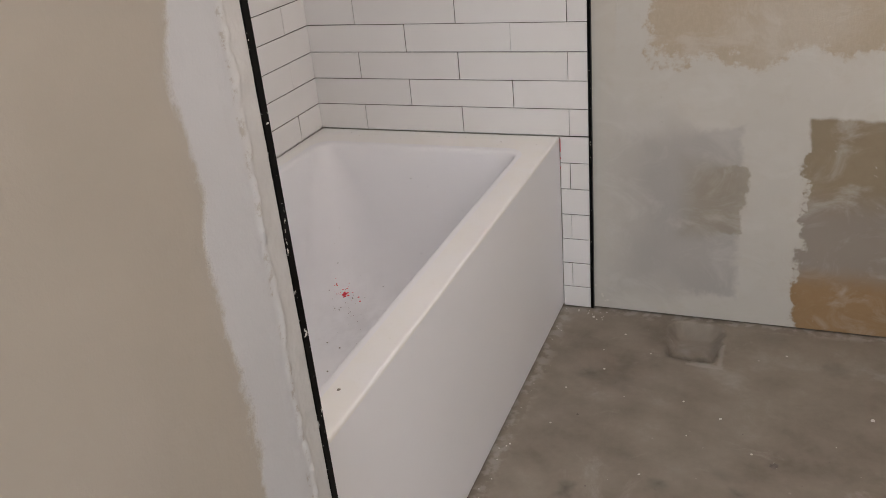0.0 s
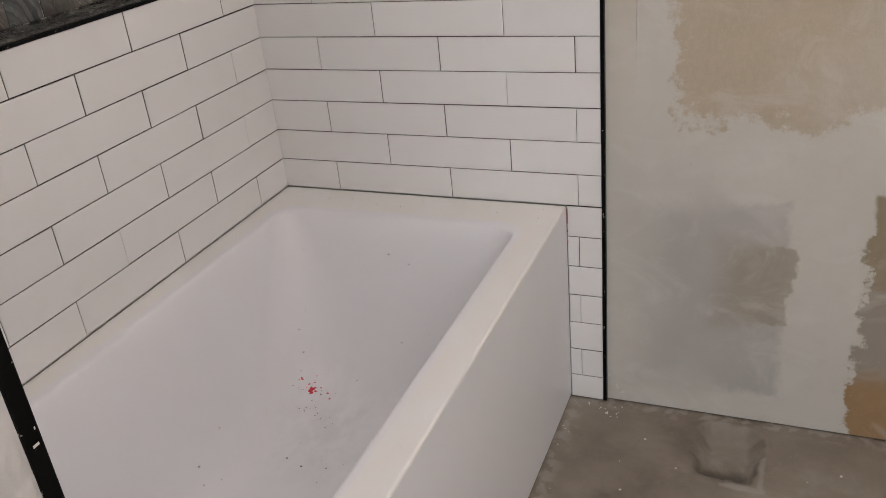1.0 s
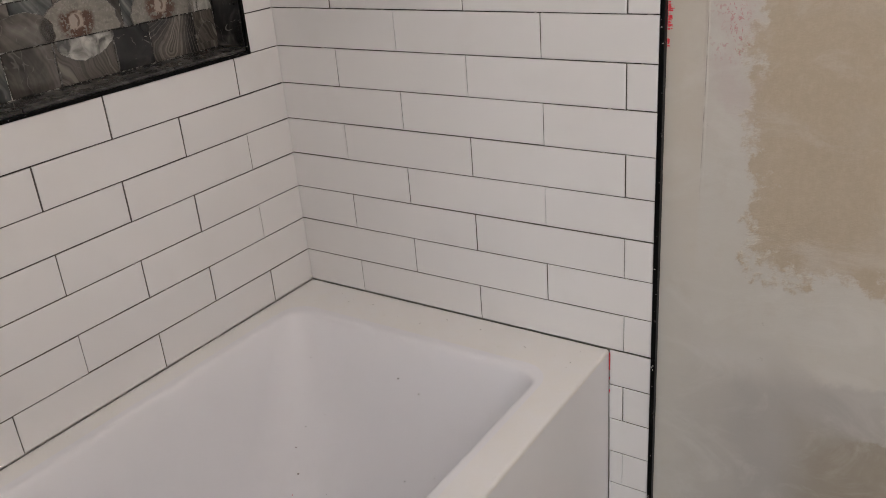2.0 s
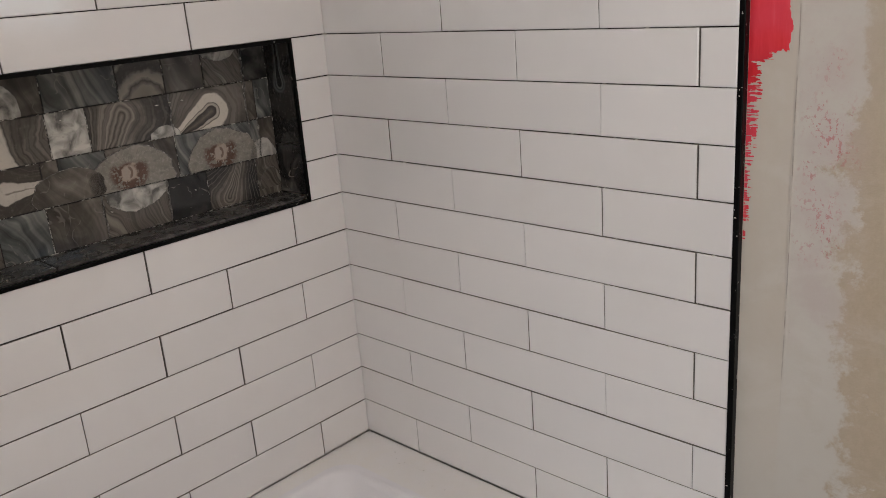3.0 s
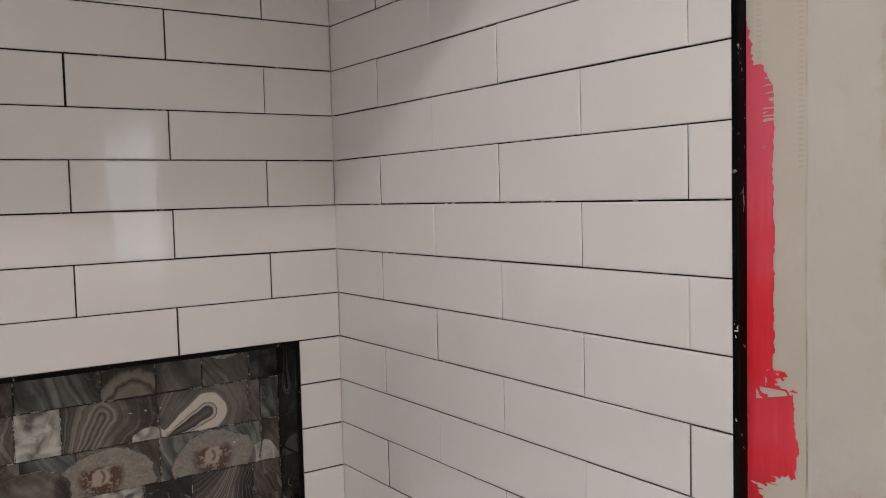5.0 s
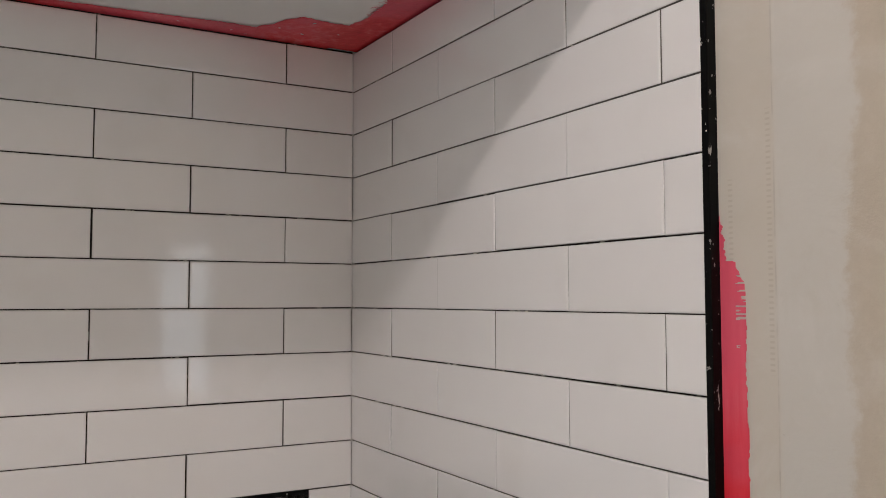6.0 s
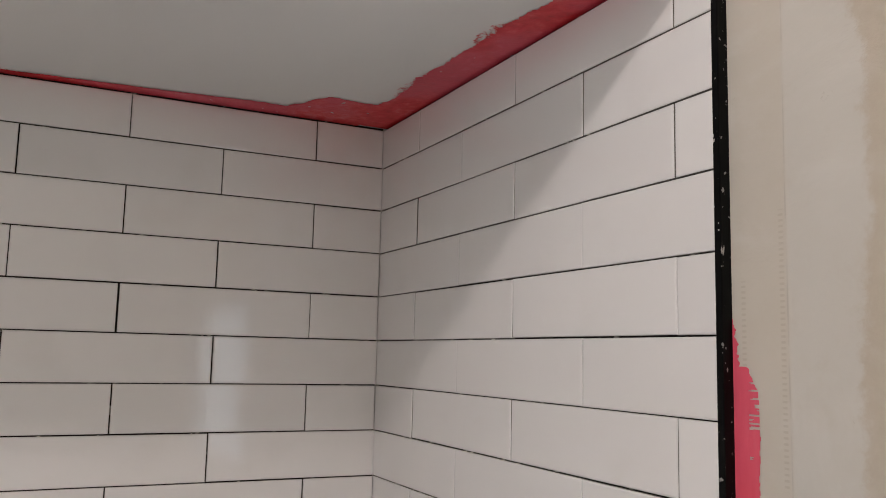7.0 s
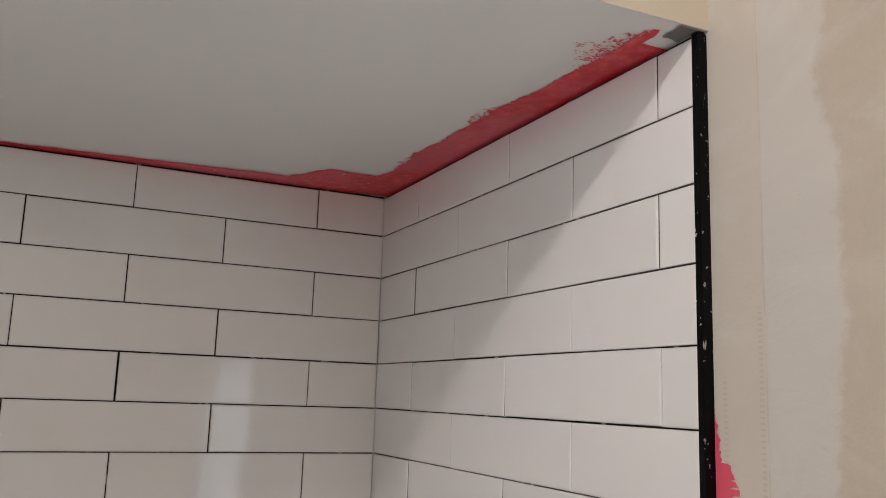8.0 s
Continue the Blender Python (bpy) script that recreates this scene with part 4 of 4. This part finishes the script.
film("thinset_dab", "grey thinset dab on the soffit above the black trim", lambda u, v: (u, -v, TOP - 0.0018), dab, 0.79, 0.839, 0.0, 0.03, material=M_GREYMUD)


def trace(u, v):
    return wave(u * 0.3, v, 45, 51) + 0.4 * wave(u, v, 260, 52) > 0.50 - 0.48 * (v > 0.475)


film("red_trace", "red paint traces where the tile meets the tub apron", lambda u, v: (0.7466 + u, -0.0007, v), trace, 0.0, 0.0019, 0.20, 0.535, 0.0006, 0.0012)


# ---- joint compound left rough at the wing wall's corner ----
def compound():
    cell_y, cell_z, y_lo = 0.0017, 0.0026, NEAR - 0.062
    ny, nz = int(0.060 / cell_y), int(1.55 / cell_z)
    verts, faces = [], []
    for i in range(ny + 1):
        for j in range(nz + 1):
            y, z = y_lo + i * cell_y, 0.2 + j * cell_z
            d = y - (NEAR - 0.036 + 0.008 * wave(0, z, 6, 31) + 0.004 * wave(0, z, 25, 32))
            ridge = math.exp(-(d / 0.0042) ** 2) * (2.2 + 2.6 * wave(y, z, 70, 33))
            lump = max(0.0, wave(y, z, 38, 34)) * 2.2 * (1.0 if d > 0 else 0.25)
            fine = 0.55 * wave(y, z, 220, 35) * (1.0 if d > -0.006 else 0.2)
            fade = min(1.0, i / 6.0) * min(1.0, (ny - i) / 3.0)
            verts.append((EDGE + 0.0040 + 0.001 * (0.15 + max(-0.1, ridge + lump + fine)) * fade, y, z))
    for i in range(ny):
        for j in range(nz):
            a = i * (nz + 1) + j
            faces.append((a, a + nz + 1, a + nz + 2, a + 1))
    ob = new("joint_compound", mesh_of("joint_compound", verts, faces, M_RIDGE, True))
    ob.parent = wall_wing
    return tagged(ob, "rough white joint compound ridge")


def ridge_material():
    g = Graph("rough_joint_compound", 0.85)
    n, f = g.noise(18, 5, rough=0.65), g.noise(70, 5, rough=0.7)
    side = g.step(g.add(g.y, g.mul(g.sub(n, 0.5), 0.02)), NEAR - 0.050, NEAR - 0.030)
    col = g.mix(side, g.mix(n, (0.46, 0.455, 0.45), (0.53, 0.525, 0.525)), g.mix(n, (0.55, 0.54, 0.525), (0.46, 0.44, 0.41)))
    shred = g.mul(g.step(g.m("ABSOLUTE", g.sub(g.y, g.add(NEAR - 0.041, g.mul(g.sub(n, 0.5), 0.016)))), 0.006, 0.001), g.step(f, 0.50, 0.60))
    g.color(g.mix(g.mul(shred, 0.75), col, (0.36, 0.32, 0.27)))
    return g.bump(f, 0.4, 0.0015).mat


M_RIDGE = ridge_material()
compound()


def trim_smear(u, v):
    return wave(u, v * 0.35, 95, 41) + 0.5 * wave(u, v, 300, 42) > 0.60


def front_smear(u, v):
    return wave(u, v * 0.5, 120, 43) + 0.5 * wave(u, v, 340, 44) > 0.66


def splat(u, v):
    d = math.hypot((u - 0.020) / 0.030, (v - 0.040) / 0.036)
    return wave(u, v, 55, 45) + 0.5 * wave(u, v, 150, 46) > 0.08 + 0.55 * d


for name, label, at, mask, span, cells in (
        ("plaster_smear", "white plaster smeared over the black trim", lambda u, v: (EDGE + 0.0060, NEAR - 0.004 + u, v), trim_smear, (0.0, 0.0105, 0.6, 1.9), (0.0009, 0.002)),
        ("plaster_specks", "white plaster specks on the black trim", lambda u, v: (EDGE + u, -0.0016, v), front_smear, (0.001, 0.0080, 0.05, 2.17), (0.0009, 0.0016)),
        ("plaster_splat", "curl of plaster stuck low on the drywall", lambda u, v: (EDGE + 0.010 + u, DRY - 0.0012, 0.008 + v), splat, (0.0, 0.06, 0.0, 0.1), (0.0012, 0.0012))):
    film(name, label, at, mask, *span, *cells, M_PLASTER)["category"] = "plaster"


# ---- loose bits ----
def bits(name, label, places, material, seed, flat=0.35):
    """Many small broken pieces as one object; places are (x, y, z, size)."""
    r = random.Random(seed)
    verts, faces = [], []
    for x, y, z, s in places:
        k, b = r.randint(4, 6), len(verts)
        t0 = r.uniform(0, 6.28)
        for i in range(k):
            q = t0 + 6.283 * i / k
            rad = s * r.uniform(0.55, 1.0)
            verts.append((x + rad * math.cos(q), y + rad * math.sin(q), z + 0.0001))
        for i in range(k):
            q = t0 + 6.283 * i / k
            rad = s * r.uniform(0.3, 0.6)
            verts.append((x + rad * math.cos(q), y + rad * math.sin(q), z + s * flat * r.uniform(0.6, 1.2)))
        faces.append(tuple(b + k + i for i in range(k)))
        faces += [(b + i, b + (i + 1) % k, b + k + (i + 1) % k, b + k + i) for i in range(k)]
    ob = new(name, mesh_of(name, verts, faces, material))
    return tagged(ob, label, "debris", kind="stuff")


from mathutils.bvhtree import BVHTree
tub_trees = [BVHTree.FromPolygons([v.co for v in c.data.vertices], [p.vertices for p in c.data.polygons]) for c in tub.children]


def on_tub(x, y):
    tops = [t.ray_cast(Vector((x, y, 2.0)), Vector((0, 0, -1)))[0] for t in tub_trees]
    return max([p.z for p in tops if p] or [RIM])


r = random.Random(11)
flakes, grit, pale = [], [], []
for _ in range(26):
    x, y = 0.182 + r.gauss(0, 0.016), -0.334 + r.gauss(0, 0.013)
    flakes.append((x, y, on_tub(x, y), r.uniform(0.0012, 0.0045)))
for _ in range(7):
    x, y = 0.189 + r.gauss(0, 0.008), -0.338 + r.gauss(0, 0.005)
    flakes.append((x, y, on_tub(x, y), r.uniform(0.004, 0.008)))
for _ in range(40):
    x, y = 0.205 + r.gauss(0, 0.03), -0.372 + r.gauss(0, 0.03)
    (pale if r.random() < 0.4 else grit).append((x, y, on_tub(x, y), r.uniform(0.0008, 0.0026)))
for _ in range(120):
    x, y = r.uniform(0.10, 0.64), r.uniform(-1.33, -0.16)
    grit.append((x, y, on_tub(x, y), r.choice((0.001, 0.0014, 0.0019, 0.0026, 0.0036))))
for _ in range(16):
    x, y = r.choice((r.uniform(0.02, 0.72), 0.70)), r.uniform(-0.10, -0.012)
    grit.append((x, y, on_tub(x, y), r.uniform(0.0008, 0.002)))
bits("paint_flakes", "red paint flakes scattered on the tub floor", flakes, M_RED, 1)
bits("grit", "dark construction grit scattered in the tub", grit, M_DARKCHIP, 2)
bits("plaster_dust", "pale plaster crumbs in the tub", pale, M_PLASTER, 3)
crumbs = []
for _ in range(38):
    x = 0.752 + abs(r.gauss(0, 0.018))
    crumbs.append((x, r.uniform(-1.3, -0.004), 0.0, r.uniform(0.0008, 0.0035)))
for _ in range(12):
    crumbs.append((0.79 + abs(r.gauss(0, 0.05)), -abs(r.gauss(0, 0.03)) - 0.004, 0.0, r.uniform(0.0008, 0.0035)))
for _ in range(60):
    crumbs.append((r.uniform(0.80, 2.0), r.uniform(-1.6, -0.01), 0.0, r.choice((0.001, 0.0014, 0.002, 0.003, 0.0045))))
crumbs = [c for c in crumbs if not (1.04 < c[0] < 1.24 and -0.24 < c[1] < 0)]
bits("plaster_crumbs", "white plaster crumbs on the concrete floor", crumbs, M_PLASTER, 4, 0.5)
# the second piece, on the tub rim, stands for a small screw hole
chips = [(1.364, -0.59, 0.0, 0.012), (0.702, -1.244, RIM - 0.0004, 0.0045)] + [(r.uniform(0.85, 1.9), r.uniform(-1.3, -0.3), 0.0, r.choice((0.002, 0.003, 0.006))) for _ in range(26)]
crumb_spots = ((1.573, -0.369, 0.007), (1.239, -0.449, 0.005), (1.147, -0.40, 0.004), (0.845, -0.045, 0.006))
bits("plaster_flakes", "larger plaster flakes on the concrete floor", [(x, y, 0.0, q) for x, y, q in crumb_spots], M_PLASTER, 6, 0.4)
bits("dark_chips", "dark chips on the concrete floor and a dark spot for the tub rim's screw hole", chips, M_DARKCHIP, 5, 0.4)

courses()
